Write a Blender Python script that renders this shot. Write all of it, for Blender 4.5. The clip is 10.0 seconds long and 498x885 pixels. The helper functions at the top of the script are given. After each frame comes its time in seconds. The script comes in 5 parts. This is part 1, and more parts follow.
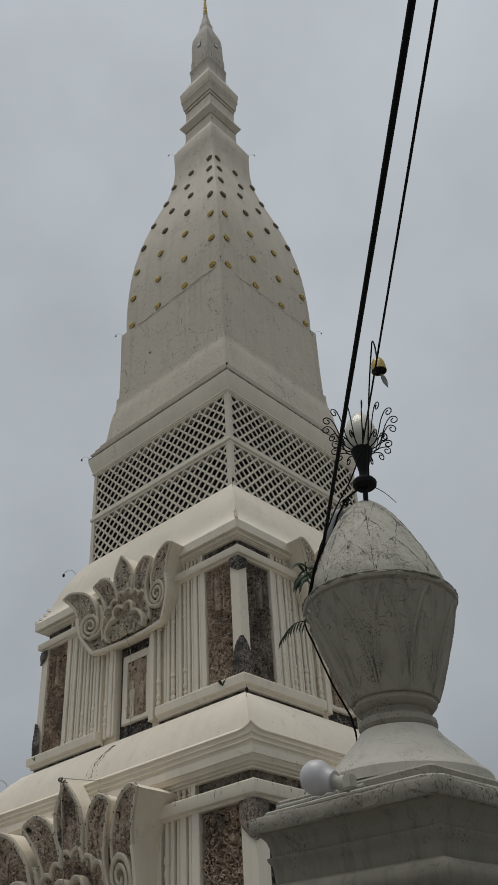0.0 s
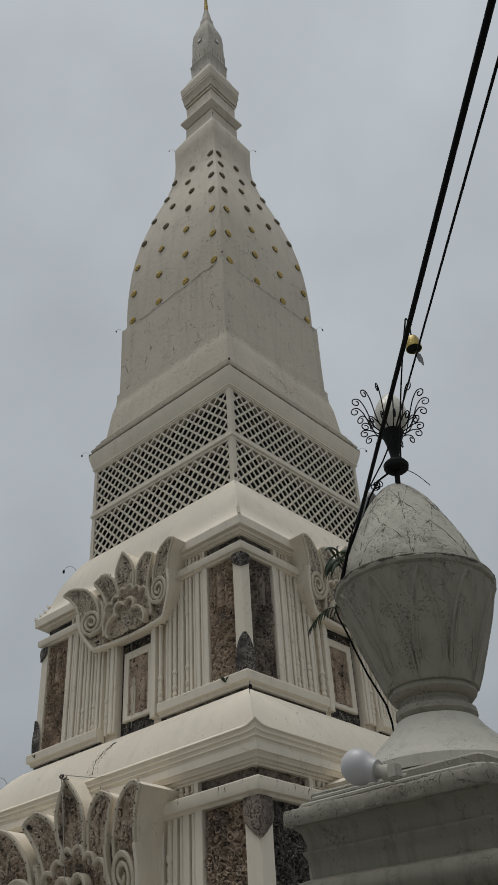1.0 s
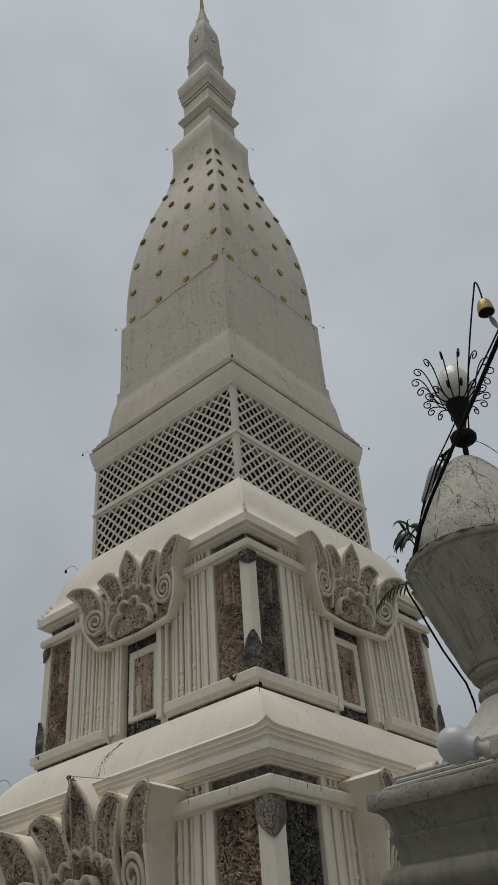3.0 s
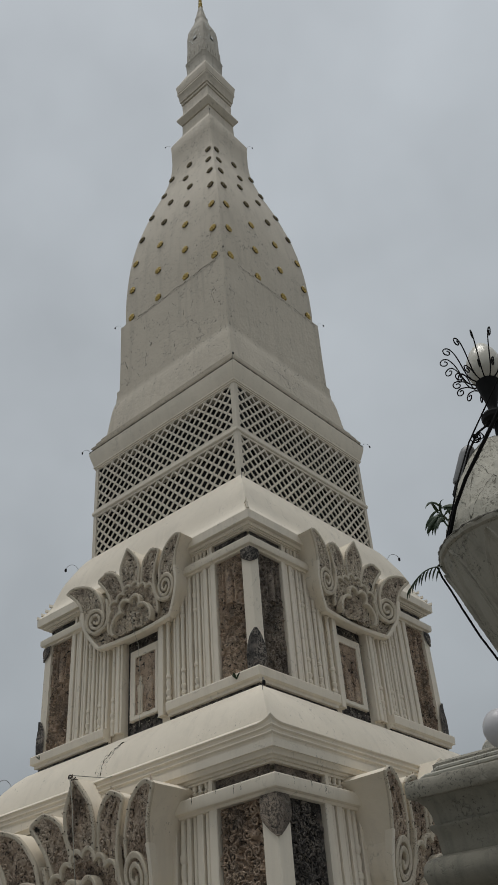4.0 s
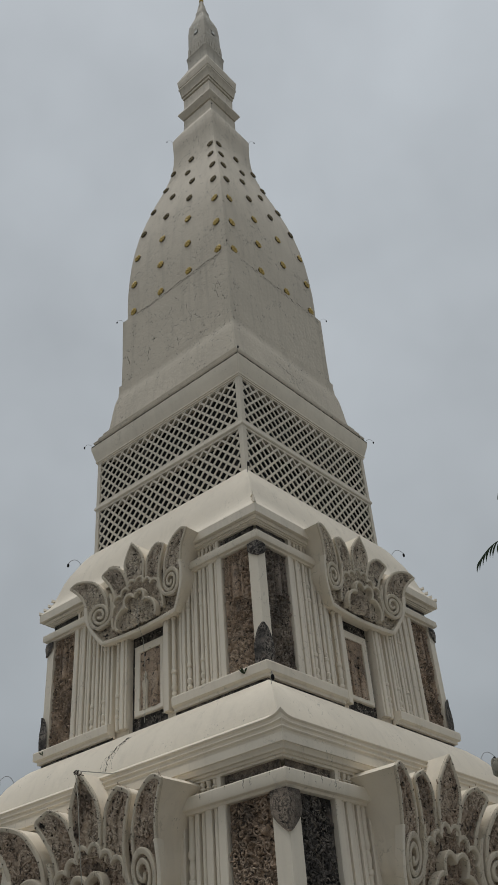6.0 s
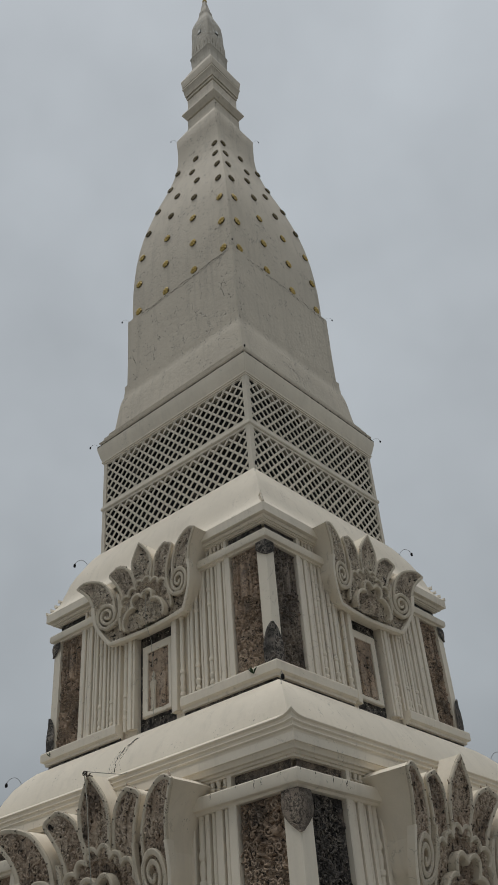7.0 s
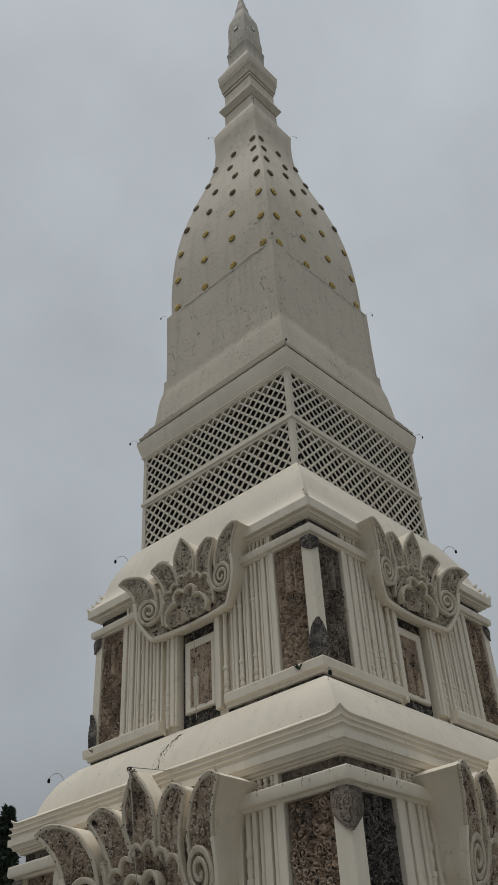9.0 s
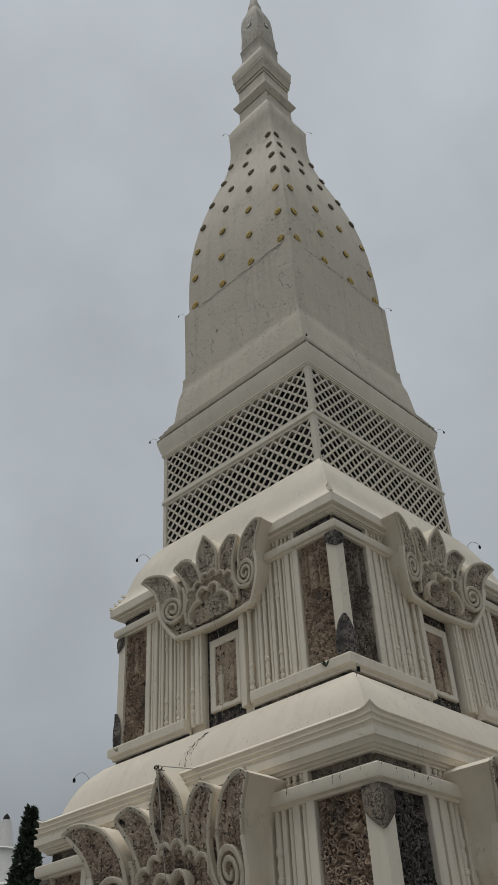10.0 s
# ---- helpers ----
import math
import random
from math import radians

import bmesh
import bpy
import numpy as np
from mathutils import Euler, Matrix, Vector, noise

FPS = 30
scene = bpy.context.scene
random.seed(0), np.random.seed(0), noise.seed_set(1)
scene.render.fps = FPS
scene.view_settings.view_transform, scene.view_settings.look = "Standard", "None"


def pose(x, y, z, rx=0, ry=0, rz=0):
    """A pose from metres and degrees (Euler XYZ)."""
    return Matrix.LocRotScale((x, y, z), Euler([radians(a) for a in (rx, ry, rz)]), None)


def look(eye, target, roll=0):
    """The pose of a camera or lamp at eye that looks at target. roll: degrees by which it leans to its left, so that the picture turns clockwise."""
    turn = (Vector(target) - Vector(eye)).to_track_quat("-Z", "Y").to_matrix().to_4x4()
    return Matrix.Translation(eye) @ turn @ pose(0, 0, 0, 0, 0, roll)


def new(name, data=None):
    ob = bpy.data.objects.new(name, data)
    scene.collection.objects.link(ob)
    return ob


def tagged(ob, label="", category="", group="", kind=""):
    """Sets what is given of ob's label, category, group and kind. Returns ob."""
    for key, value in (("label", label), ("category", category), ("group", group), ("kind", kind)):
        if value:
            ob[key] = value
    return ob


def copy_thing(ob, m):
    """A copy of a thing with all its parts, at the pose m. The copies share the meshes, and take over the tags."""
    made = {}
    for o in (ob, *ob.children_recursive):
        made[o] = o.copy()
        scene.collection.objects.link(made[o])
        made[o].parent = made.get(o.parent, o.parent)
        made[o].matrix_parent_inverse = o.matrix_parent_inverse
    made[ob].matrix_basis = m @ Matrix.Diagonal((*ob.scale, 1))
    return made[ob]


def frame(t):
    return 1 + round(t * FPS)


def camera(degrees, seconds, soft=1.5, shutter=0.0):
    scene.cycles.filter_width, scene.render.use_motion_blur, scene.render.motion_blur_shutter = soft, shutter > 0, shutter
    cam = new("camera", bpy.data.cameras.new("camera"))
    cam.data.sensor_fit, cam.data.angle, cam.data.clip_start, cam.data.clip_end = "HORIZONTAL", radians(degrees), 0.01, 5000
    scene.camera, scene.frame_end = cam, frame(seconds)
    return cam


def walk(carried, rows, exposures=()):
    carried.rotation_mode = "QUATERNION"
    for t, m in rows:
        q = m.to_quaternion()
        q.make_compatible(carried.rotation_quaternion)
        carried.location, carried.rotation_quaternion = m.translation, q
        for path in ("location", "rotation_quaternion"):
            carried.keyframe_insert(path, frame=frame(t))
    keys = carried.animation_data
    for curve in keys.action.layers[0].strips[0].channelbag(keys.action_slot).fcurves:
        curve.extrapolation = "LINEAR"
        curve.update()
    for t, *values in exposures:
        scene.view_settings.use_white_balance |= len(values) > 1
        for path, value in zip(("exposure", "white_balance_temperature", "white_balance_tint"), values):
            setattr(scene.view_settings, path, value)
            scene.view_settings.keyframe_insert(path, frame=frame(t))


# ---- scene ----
cam = camera(31.83, 10.0, 0.85)
PATH = [
    (0, -0.0000, 0.0000, 1.6000, 126.115, 2.966, 42.873),
    (0.5, -0.0902, 0.0105, 1.6058, 126.153, 3.055, 42.713),
    (1, -0.1756, 0.0139, 1.6148, 126.045, 2.952, 42.561),
    (1.5, -0.2558, 0.0094, 1.6100, 126.119, 2.993, 42.400),
    (2, -0.3356, -0.0094, 1.6174, 126.168, 3.227, 42.366),
    (2.5, -0.4093, -0.0252, 1.6205, 126.176, 3.378, 42.373),
    (4, -0.6409, -0.0087, 1.6182, 126.298, 3.700, 42.100),
    (4.5, -0.7127, -0.0135, 1.6258, 126.234, 3.656, 41.983),
    (5, -0.7827, -0.0239, 1.6218, 126.188, 3.699, 41.846),
    (5.5, -0.8534, -0.0370, 1.6147, 126.249, 3.768, 41.623),
    (7, -1.0617, -0.0248, 1.6252, 126.400, 3.871, 41.905),
    (7.5, -1.1333, -0.0146, 1.6289, 126.556, 3.354, 42.413),
    (8, -1.2033, -0.0031, 1.6347, 126.573, 2.707, 43.196),
    (8.5, -1.2798, 0.0010, 1.6344, 126.547, 2.657, 43.158),
    (9, -1.3723, -0.0002, 1.6351, 126.613, 2.705, 43.590),
    (9.5, -1.4743, -0.0137, 1.6424, 126.665, 2.738, 44.430),
    (10, -1.5794, -0.0336, 1.6507, 126.655, 2.709, 44.634),
]
walk(cam, [(t, pose(*row)) for t, *row in PATH])

# ---- sky, sun and exposure ----
scene.view_settings.exposure = 0.0
world = bpy.data.worlds.new("overcast_sky")
scene.world = world
world.use_nodes = True
SKY_ELEV, SKY_ROT = radians(82), radians(180)


def build_world():
    nt = world.node_tree
    nt.nodes.clear()
    out = nt.nodes.new("ShaderNodeOutputWorld")
    bg = nt.nodes.new("ShaderNodeBackground")
    sky = nt.nodes.new("ShaderNodeTexSky")
    sky.sky_type, sky.sun_disc, sky.sun_elevation, sky.sun_rotation = "NISHITA", False, SKY_ELEV, SKY_ROT
    sky.dust_density, sky.ozone_density = 4.0, 1.5
    dim = nt.nodes.new("ShaderNodeVectorMath")
    dim.operation = "SCALE"
    dim.inputs[3].default_value = 0.08
    nt.links.new(sky.outputs[0], dim.inputs[0])
    geo = nt.nodes.new("ShaderNodeTexCoord")
    sep = nt.nodes.new("ShaderNodeSeparateXYZ")
    nt.links.new(geo.outputs["Generated"], sep.inputs[0])
    grad = nt.nodes.new("ShaderNodeValToRGB")
    e = grad.color_ramp.elements
    e[0].position, e[0].color = 0.0, (0.20, 0.216, 0.226, 1)
    e[1].position, e[1].color = 1.0, (0.515, 0.555, 0.592, 1)
    for pos, c in ((0.16, (0.21, 0.226, 0.238, 1)), (0.33, (0.380, 0.411, 0.434, 1)), (0.52, (0.425, 0.458, 0.485, 1)), (0.74, (0.438, 0.473, 0.503, 1))):
        k = grad.color_ramp.elements.new(pos)
        k.color = c
    nt.links.new(sep.outputs[2], grad.inputs[0])
    cloud = nt.nodes.new("ShaderNodeTexNoise")
    cloud.inputs["Scale"].default_value = 3.2
    cloud.inputs["Detail"].default_value = 4
    cloud.inputs["Roughness"].default_value = 0.5
    nt.links.new(geo.outputs["Generated"], cloud.inputs["Vector"])
    rng = nt.nodes.new("ShaderNodeMapRange")
    rng.inputs[1].default_value, rng.inputs[2].default_value = 0.3, 0.72
    rng.inputs[3].default_value, rng.inputs[4].default_value = 0.87, 1.13
    nt.links.new(cloud.outputs[0], rng.inputs[0])
    mul = nt.nodes.new("ShaderNodeVectorMath")
    mul.operation = "SCALE"
    nt.links.new(grad.outputs[0], mul.inputs[0])
    nt.links.new(rng.outputs[0], mul.inputs[3])
    mix = nt.nodes.new("ShaderNodeMix")
    mix.data_type = "RGBA"
    mix.inputs[0].default_value = 0.06
    nt.links.new(mul.outputs[0], mix.inputs[6])
    nt.links.new(dim.outputs[0], mix.inputs[7])
    nt.links.new(mix.outputs[2], bg.inputs[0])
    bg.inputs[1].default_value = 1.0
    nt.links.new(bg.outputs[0], out.inputs[0])


build_world()
sun_data = bpy.data.lights.new("sun", "SUN")
sun_data.energy, sun_data.angle, sun_data.color = 1.25, radians(36), (1.0, 0.97, 0.92)
sun = new("sun", sun_data)
sun.matrix_world = look((-11.8, 5.3, 60), (-11.8, 12.8, 8))


# ---- materials ----
def shader(name, rough=0.8, metal=0.0):
    m = bpy.data.materials.new(name)
    m.use_nodes = True
    nt = m.node_tree
    b = nt.nodes["Principled BSDF"]
    b.inputs["Roughness"].default_value, b.inputs["Metallic"].default_value = rough, metal
    return m, nt, b


def position(nt, scale=(1, 1, 1)):
    g = nt.nodes.new("ShaderNodeNewGeometry")
    mp = nt.nodes.new("ShaderNodeMapping")
    mp.inputs["Scale"].default_value = scale
    nt.links.new(g.outputs["Position"], mp.inputs[0])
    return mp.outputs[0]


def noise_of(nt, vec, scale, detail=4, rough=0.55, warp=0.0):
    n = nt.nodes.new("ShaderNodeTexNoise")
    n.inputs["Scale"].default_value, n.inputs["Detail"].default_value = scale, detail
    n.inputs["Roughness"].default_value, n.inputs["Distortion"].default_value = rough, warp
    nt.links.new(vec, n.inputs["Vector"])
    return n.outputs[0]


def ramp(nt, fac, stops):
    r = nt.nodes.new("ShaderNodeValToRGB")
    e = r.color_ramp.elements
    while len(e) < len(stops):
        e.new(0.5)
    for k, (p, c) in zip(e, stops):
        k.position = p
        k.color = (*c, 1) if len(c) == 3 else c
    nt.links.new(fac, r.inputs[0])
    return r.outputs[0]


def blend(nt, fac, a, b, mode="MIX"):
    m = nt.nodes.new("ShaderNodeMix")
    m.data_type, m.blend_type = "RGBA", mode
    for value, sock in ((fac, m.inputs[0]), (a, m.inputs[6]), (b, m.inputs[7])):
        if isinstance(value, (int, float)):
            sock.default_value = value
        elif isinstance(value, tuple):
            sock.default_value = (*value, 1)
        else:
            nt.links.new(value, sock)
    return m.outputs[2]


def bump(nt, b, height, strength=0.3, dist=0.01):
    n = nt.nodes.new("ShaderNodeBump")
    n.inputs["Strength"].default_value, n.inputs["Distance"].default_value = strength, dist
    nt.links.new(height, n.inputs["Height"])
    nt.links.new(n.outputs[0], b.inputs["Normal"])


def math_node(nt, op, a, b):
    m = nt.nodes.new("ShaderNodeMath")
    m.operation = op
    for value, sock in ((a, m.inputs[0]), (b, m.inputs[1])):
        if isinstance(value, (int, float)):
            sock.default_value = value
        else:
            nt.links.new(value, sock)
    return m.outputs[0]


def plaster(name, base, dirt, dirt_from=0.60, crack=0.5, streak=0.35, fine=26.0, k=1.0, patch_from=0.53, rough_coat=0.35, crack_from=0.50, broken=0.48):
    """Painted render: soft mottling, vertical rain streaks, specks and hair cracks."""
    m, nt, b = shader(name, 0.75)
    v = position(nt, (k, k, k))
    col = blend(nt, ramp(nt, noise_of(nt, v, 0.9, 5), [(0.3, (0, 0, 0)), (0.7, (1, 1, 1))]), tuple(c * 0.93 for c in base), tuple(min(1, c * 1.04) for c in base))
    st = noise_of(nt, position(nt, (5 * k, 5 * k, 0.35 * k)), 1.0, 6, 0.65)
    col = blend(nt, math_node(nt, "MULTIPLY", ramp(nt, st, [(0.5, (0, 0, 0)), (0.78, (1, 1, 1))]), streak), col, tuple(c * 0.62 for c in base))
    vor = nt.nodes.new("ShaderNodeTexVoronoi")
    vor.feature = "DISTANCE_TO_EDGE"
    vor.inputs["Scale"].default_value = 2.6
    warp = nt.nodes.new("ShaderNodeVectorMath")
    warp.operation = "MULTIPLY_ADD"
    wn = nt.nodes.new("ShaderNodeTexNoise")
    wn.inputs["Scale"].default_value, wn.inputs["Detail"].default_value = 2.2, 5
    nt.links.new(v, wn.inputs["Vector"])
    nt.links.new(wn.outputs[1], warp.inputs[0])
    warp.inputs[1].default_value = (0.9, 0.9, 0.9)
    nt.links.new(v, warp.inputs[2])
    nt.links.new(warp.outputs[0], vor.inputs["Vector"])
    line = ramp(nt, vor.outputs[0], [(0.0, (1, 1, 1)), (0.035, (0, 0, 0))])
    where = math_node(nt, "MULTIPLY", ramp(nt, noise_of(nt, v, 0.7, 3), [(crack_from, (0, 0, 0)), (crack_from + 0.10, (1, 1, 1))]), ramp(nt, noise_of(nt, v, 7, 4, 0.6), [(broken, (0, 0, 0)), (broken + 0.10, (1, 1, 1))]))
    cracks = math_node(nt, "MULTIPLY", line, where)
    col = blend(nt, math_node(nt, "MULTIPLY", cracks, crack), col, dirt)
    spot = ramp(nt, noise_of(nt, v, fine, 3, 0.6), [(dirt_from, (0, 0, 0)), (dirt_from + 0.07, (1, 1, 1))])
    patch = ramp(nt, noise_of(nt, v, 2.3, 4), [(patch_from, (0, 0, 0)), (patch_from + 0.15, (1, 1, 1))])
    col = blend(nt, math_node(nt, "MULTIPLY", math_node(nt, "MULTIPLY", spot, patch), 0.75), col, dirt)
    nt.links.new(col, b.inputs["Base Color"])
    h = math_node(nt, "SUBTRACT", noise_of(nt, v, 9, 6, 0.6), math_node(nt, "MULTIPLY", cracks, 0.6))
    bump(nt, b, h, rough_coat, 0.02 / k)
    return m


def terracotta(name, dark, mid, light, low=0.40, high=0.66, size=1.3, grey=(0.2, 0.18, 0.16), grey_amount=0.4, worm=(0.3, 0.27, 0.23), worm_amount=0.5, worm_size=8.0):
    """Fired clay relief with black lichen and pale dust; crevice shade is put into the colour."""
    m, nt, b = shader(name, 0.85)
    v = position(nt)
    col = ramp(nt, noise_of(nt, v, size, 7, 0.62, 0.4), [(low - 0.1, dark), ((low + high) / 2, mid), (high + 0.08, light)])
    col = blend(nt, math_node(nt, "MULTIPLY", ramp(nt, noise_of(nt, v, 5.5, 5, 0.6), [(0.5, (0, 0, 0)), (0.68, (1, 1, 1))]), grey_amount), col, grey)
    fine = noise_of(nt, v, 11, 4, 0.6, 0.9)
    # low parts of the bump are coloured darker, as crevice shade
    col = blend(nt, ramp(nt, fine, [(0.34, (0, 0, 0)), (0.45, (1, 1, 1))]), tuple(c * 0.8 for c in dark), col)
    # winding tendril lines, dark or pale: shaded crevices and lit ridges as colour
    tendril = noise_of(nt, v, worm_size, 2, 0.5, 0.7)
    line = ramp(nt, tendril, [(0.425, (0, 0, 0)), (0.455, (1, 1, 1)), (0.485, (1, 1, 1)), (0.515, (0, 0, 0))])
    twig = ramp(nt, noise_of(nt, v, worm_size * 1.6, 1, 0.5, 0.5), [(0.455, (0, 0, 0)), (0.475, (1, 1, 1)), (0.515, (1, 1, 1)), (0.535, (0, 0, 0))])
    where = ramp(nt, noise_of(nt, v, 3.1, 4, 0.6), [(0.40, (0.15, 0.15, 0.15)), (0.58, (1, 1, 1))])
    col = blend(nt, math_node(nt, "MULTIPLY", math_node(nt, "MULTIPLY", math_node(nt, "MAXIMUM", line, twig), where), worm_amount), col, worm)
    nt.links.new(col, b.inputs["Base Color"])
    bump(nt, b, math_node(nt, "ADD", math_node(nt, "ADD", fine, tendril), noise_of(nt, v, 60, 3)), 0.75, 0.025)
    return m


def plain(name, base, rough=0.6, metal=0.0, vary=0.25, size=12.0, relief=0.15):
    m, nt, b = shader(name, rough, metal)
    v = position(nt)
    n = noise_of(nt, v, size, 5, 0.6)
    nt.links.new(blend(nt, n, tuple(c * (1 - vary) for c in base), tuple(min(1, c * (1 + vary)) for c in base)), b.inputs["Base Color"])
    bump(nt, b, noise_of(nt, v, size * 4, 4), relief, 0.005)
    return m


CREAM = plaster("cream_painted_plaster", (0.775, 0.70, 0.58), (0.07, 0.06, 0.045), 0.62, 0.3, 0.3, 26.0, 1.0, 0.56, 0.25)
SHAFT = plaster("weathered_cream_plaster", (0.58, 0.518, 0.422), (0.085, 0.076, 0.06), 0.57, 0.6, 0.5, 16.0, 1.0, 0.52, 0.7, 0.50, 0.46)
LATTICE = plaster("pale_lattice_plaster", (0.68, 0.615, 0.51), (0.08, 0.075, 0.065), 0.62, 0.1, 0.3)
SPIRE = plaster("grey_weathered_spire_plaster", (0.47, 0.43, 0.36), (0.08, 0.074, 0.06), 0.56, 0.6, 0.9, 12.0, 1.0, 0.47, 0.8, 0.45, 0.45)
CLAY = terracotta("brown_terracotta_relief", (0.03, 0.025, 0.021), (0.42, 0.305, 0.215), (0.58, 0.45, 0.335), 0.37, 0.58, 1.1, worm=(0.025, 0.020, 0.016), worm_amount=0.6)
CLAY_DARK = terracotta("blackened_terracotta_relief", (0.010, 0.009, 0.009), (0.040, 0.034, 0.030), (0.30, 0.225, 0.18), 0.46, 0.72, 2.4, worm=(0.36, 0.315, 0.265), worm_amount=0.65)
CLAY_PALE = terracotta("dusty_terracotta_relief", (0.03, 0.026, 0.022), (0.53, 0.44, 0.345), (0.70, 0.61, 0.49), 0.37, 0.48, 1.9, (0.64, 0.55, 0.44), 0.45, (0.07, 0.056, 0.044), 0.5, 8.5)
CLAY_TAN = terracotta("tan_terracotta_relief", (0.025, 0.021, 0.018), (0.43, 0.325, 0.24), (0.60, 0.49, 0.38), 0.37, 0.50, 1.5, (0.56, 0.46, 0.36), 0.4, (0.05, 0.04, 0.031), 0.5, 8.5)
CLAY_GREY = terracotta("grey_brown_terracotta", (0.04, 0.033, 0.027), (0.21, 0.17, 0.135), (0.37, 0.30, 0.235), 0.36, 0.62, 2.0, (0.31, 0.265, 0.215), 0.4, (0.03, 0.026, 0.022), 0.75, 9.0)
URN = plaster("grimy_white_cement", (0.53, 0.50, 0.43), (0.030, 0.028, 0.020), 0.56, 0.35, 0.6, 30.0, 5.0, 0.50, 0.6)
URN_DOME = plaster("crazed_white_cement", (0.47, 0.445, 0.37), (0.075, 0.07, 0.05), 0.53, 0.7, 0.95, 34.0, 4.2, 0.46, 0.6, 0.40, 0.44)
URN_DARK = plaster("mossy_grey_cement", (0.295, 0.273, 0.22), (0.045, 0.041, 0.030), 0.56, 0.8, 0.95, 30.0, 5.0, 0.48, 0.6, 0.44, 0.44)
URN_SLAB = plaster("weathered_slab_cement", (0.275, 0.255, 0.205), (0.035, 0.033, 0.024), 0.55, 0.8, 0.6, 26.0, 5.0, 0.45, 0.9, 0.42, 0.42)
URN_RIB = plaster("lit_petal_cement", (0.32, 0.297, 0.24), (0.045, 0.041, 0.030), 0.56, 0.7, 0.9, 30.0, 5.0, 0.47, 0.6)
POST = plaster("damp_green_cement", (0.205, 0.19, 0.148), (0.035, 0.035, 0.024), 0.58, 0.5, 0.95, 24.0, 5.0, 0.50, 0.6)
RIMCREAM = plaster("weathered_cream_rim", (0.60, 0.53, 0.42), (0.06, 0.052, 0.04), 0.55, 0.6, 0.6, 22.0, 2.0, 0.48, 0.5)
URN_BLACK = plain("black_lichen", (0.06, 0.056, 0.042), 0.95, 0.0, 0.6, 40.0)
URN_RIM = plaster("black_stained_cement", (0.17, 0.157, 0.125), (0.022, 0.020, 0.015), 0.52, 0.8, 0.8, 36.0, 5.0, 0.40, 0.8, 0.36, 0.42)
# near black: the lattice storey's enclosed shade is put into this colour
INNER = plain("shade_black_inner_brick", (0.014, 0.013, 0.012), 0.95, 0, 0.5, 3.0)
BLOCK = plain("dusty_grey_block", (0.08, 0.073, 0.065), 0.9, 0, 0.5, 3.0)
IRON = plain("black_wrought_iron", (0.008, 0.008, 0.008), 0.7, 0.0)
RUBBER = plain("black_cable_rubber", (0.006, 0.006, 0.006), 0.85)
for dull in (IRON, RUBBER):
    dull.node_tree.nodes["Principled BSDF"].inputs["Specular IOR Level"].default_value = 0.15
BOLT = plain("rusty_bolt_head", (0.05, 0.035, 0.025), 0.8)
GOLD = plain("tarnished_gilding", (0.50, 0.36, 0.10), 0.45, 0.3, 0.9, 14.0, 0.3)
GOLD_DULL = plain("blackened_gilding", (0.15, 0.115, 0.05), 0.6, 0.2, 0.8, 14.0, 0.3)
BRASS = plain("yellow_painted_bell_metal", (0.34, 0.25, 0.06), 0.4, 0.5)
GLOBE = plain("milky_glass", (0.62, 0.59, 0.51), 0.25, 0, 0.05)
BULB = plain("white_bulb_plastic", (0.50, 0.485, 0.49), 0.35, 0, 0.04)
PVC = plaster("dirty_white_pvc_pipe", (0.42, 0.40, 0.34), (0.05, 0.045, 0.035), 0.52, 0.5, 0.6, 40.0, 5.0, 0.45, 0.2)
GREYPLASTIC = plain("grey_lamp_housing", (0.20, 0.20, 0.20), 0.45)
LEAFGREEN = plain("dark_green_leaf", (0.022, 0.042, 0.014), 0.5, 0, 0.4, 30.0)
CYPRESS = plain("cypress_foliage", (0.030, 0.046, 0.026), 0.7, 0, 0.6, 4.0)
FLECK = plain("pale_glazed_tile", (0.66, 0.66, 0.62), 0.3, 0, 0.1)
BARK = plain("grey_brown_bark", (0.12, 0.09, 0.07), 0.9)
PAVING = plain("concrete_ground", (0.20, 0.195, 0.18), 0.9, 0, 0.3, 1.5, 0.4)
FARWHITE = plaster("far_white_plaster", (0.70, 0.69, 0.66), (0.10, 0.10, 0.09), 0.6, 0.2, 0.5)


# ---- mesh helpers ----
def sharpen(bm, degrees=32):
    for f in bm.faces:
        f.smooth = True
    for e in bm.edges:
        if len(e.link_faces) == 2 and e.calc_face_angle(0) > radians(degrees):
            e.smooth = False


def mesh_of(name, bm, material, degrees=32):
    bmesh.ops.recalc_face_normals(bm, faces=bm.faces[:])
    sharpen(bm, degrees)
    me = bpy.data.meshes.new(name)
    bm.to_mesh(me)
    bm.free()
    me.materials.append(material)
    return me


def part(name, bm, material, parent, label="", m=None, degrees=32):
    """Links a bmesh, or a finished mesh, as one object under its thing or part."""
    me = bm if isinstance(bm, bpy.types.Mesh) else mesh_of(name, bm, material, degrees)
    ob = new(name, me)
    ob.parent = parent
    if m is not None:
        ob.matrix_basis = m
    return tagged(ob, label)


def thing(name, at, label, category, group="", kind="", turn=0.0):
    ob = new(name)
    ob.empty_display_size = 0.2
    ob.matrix_basis = pose(*at, 0, 0, turn)
    return tagged(ob, label, category, group, kind)


def box(bm, x0, x1, y0, y1, z0, z1):
    v = [bm.verts.new((x, y, z)) for z in (z0, z1) for y in (y0, y1) for x in (x0, x1)]
    for q in ((0, 2, 3, 1), (4, 5, 7, 6), (0, 1, 5, 4), (2, 6, 7, 3), (0, 4, 6, 2), (1, 3, 7, 5)):
        bm.faces.new([v[i] for i in q])


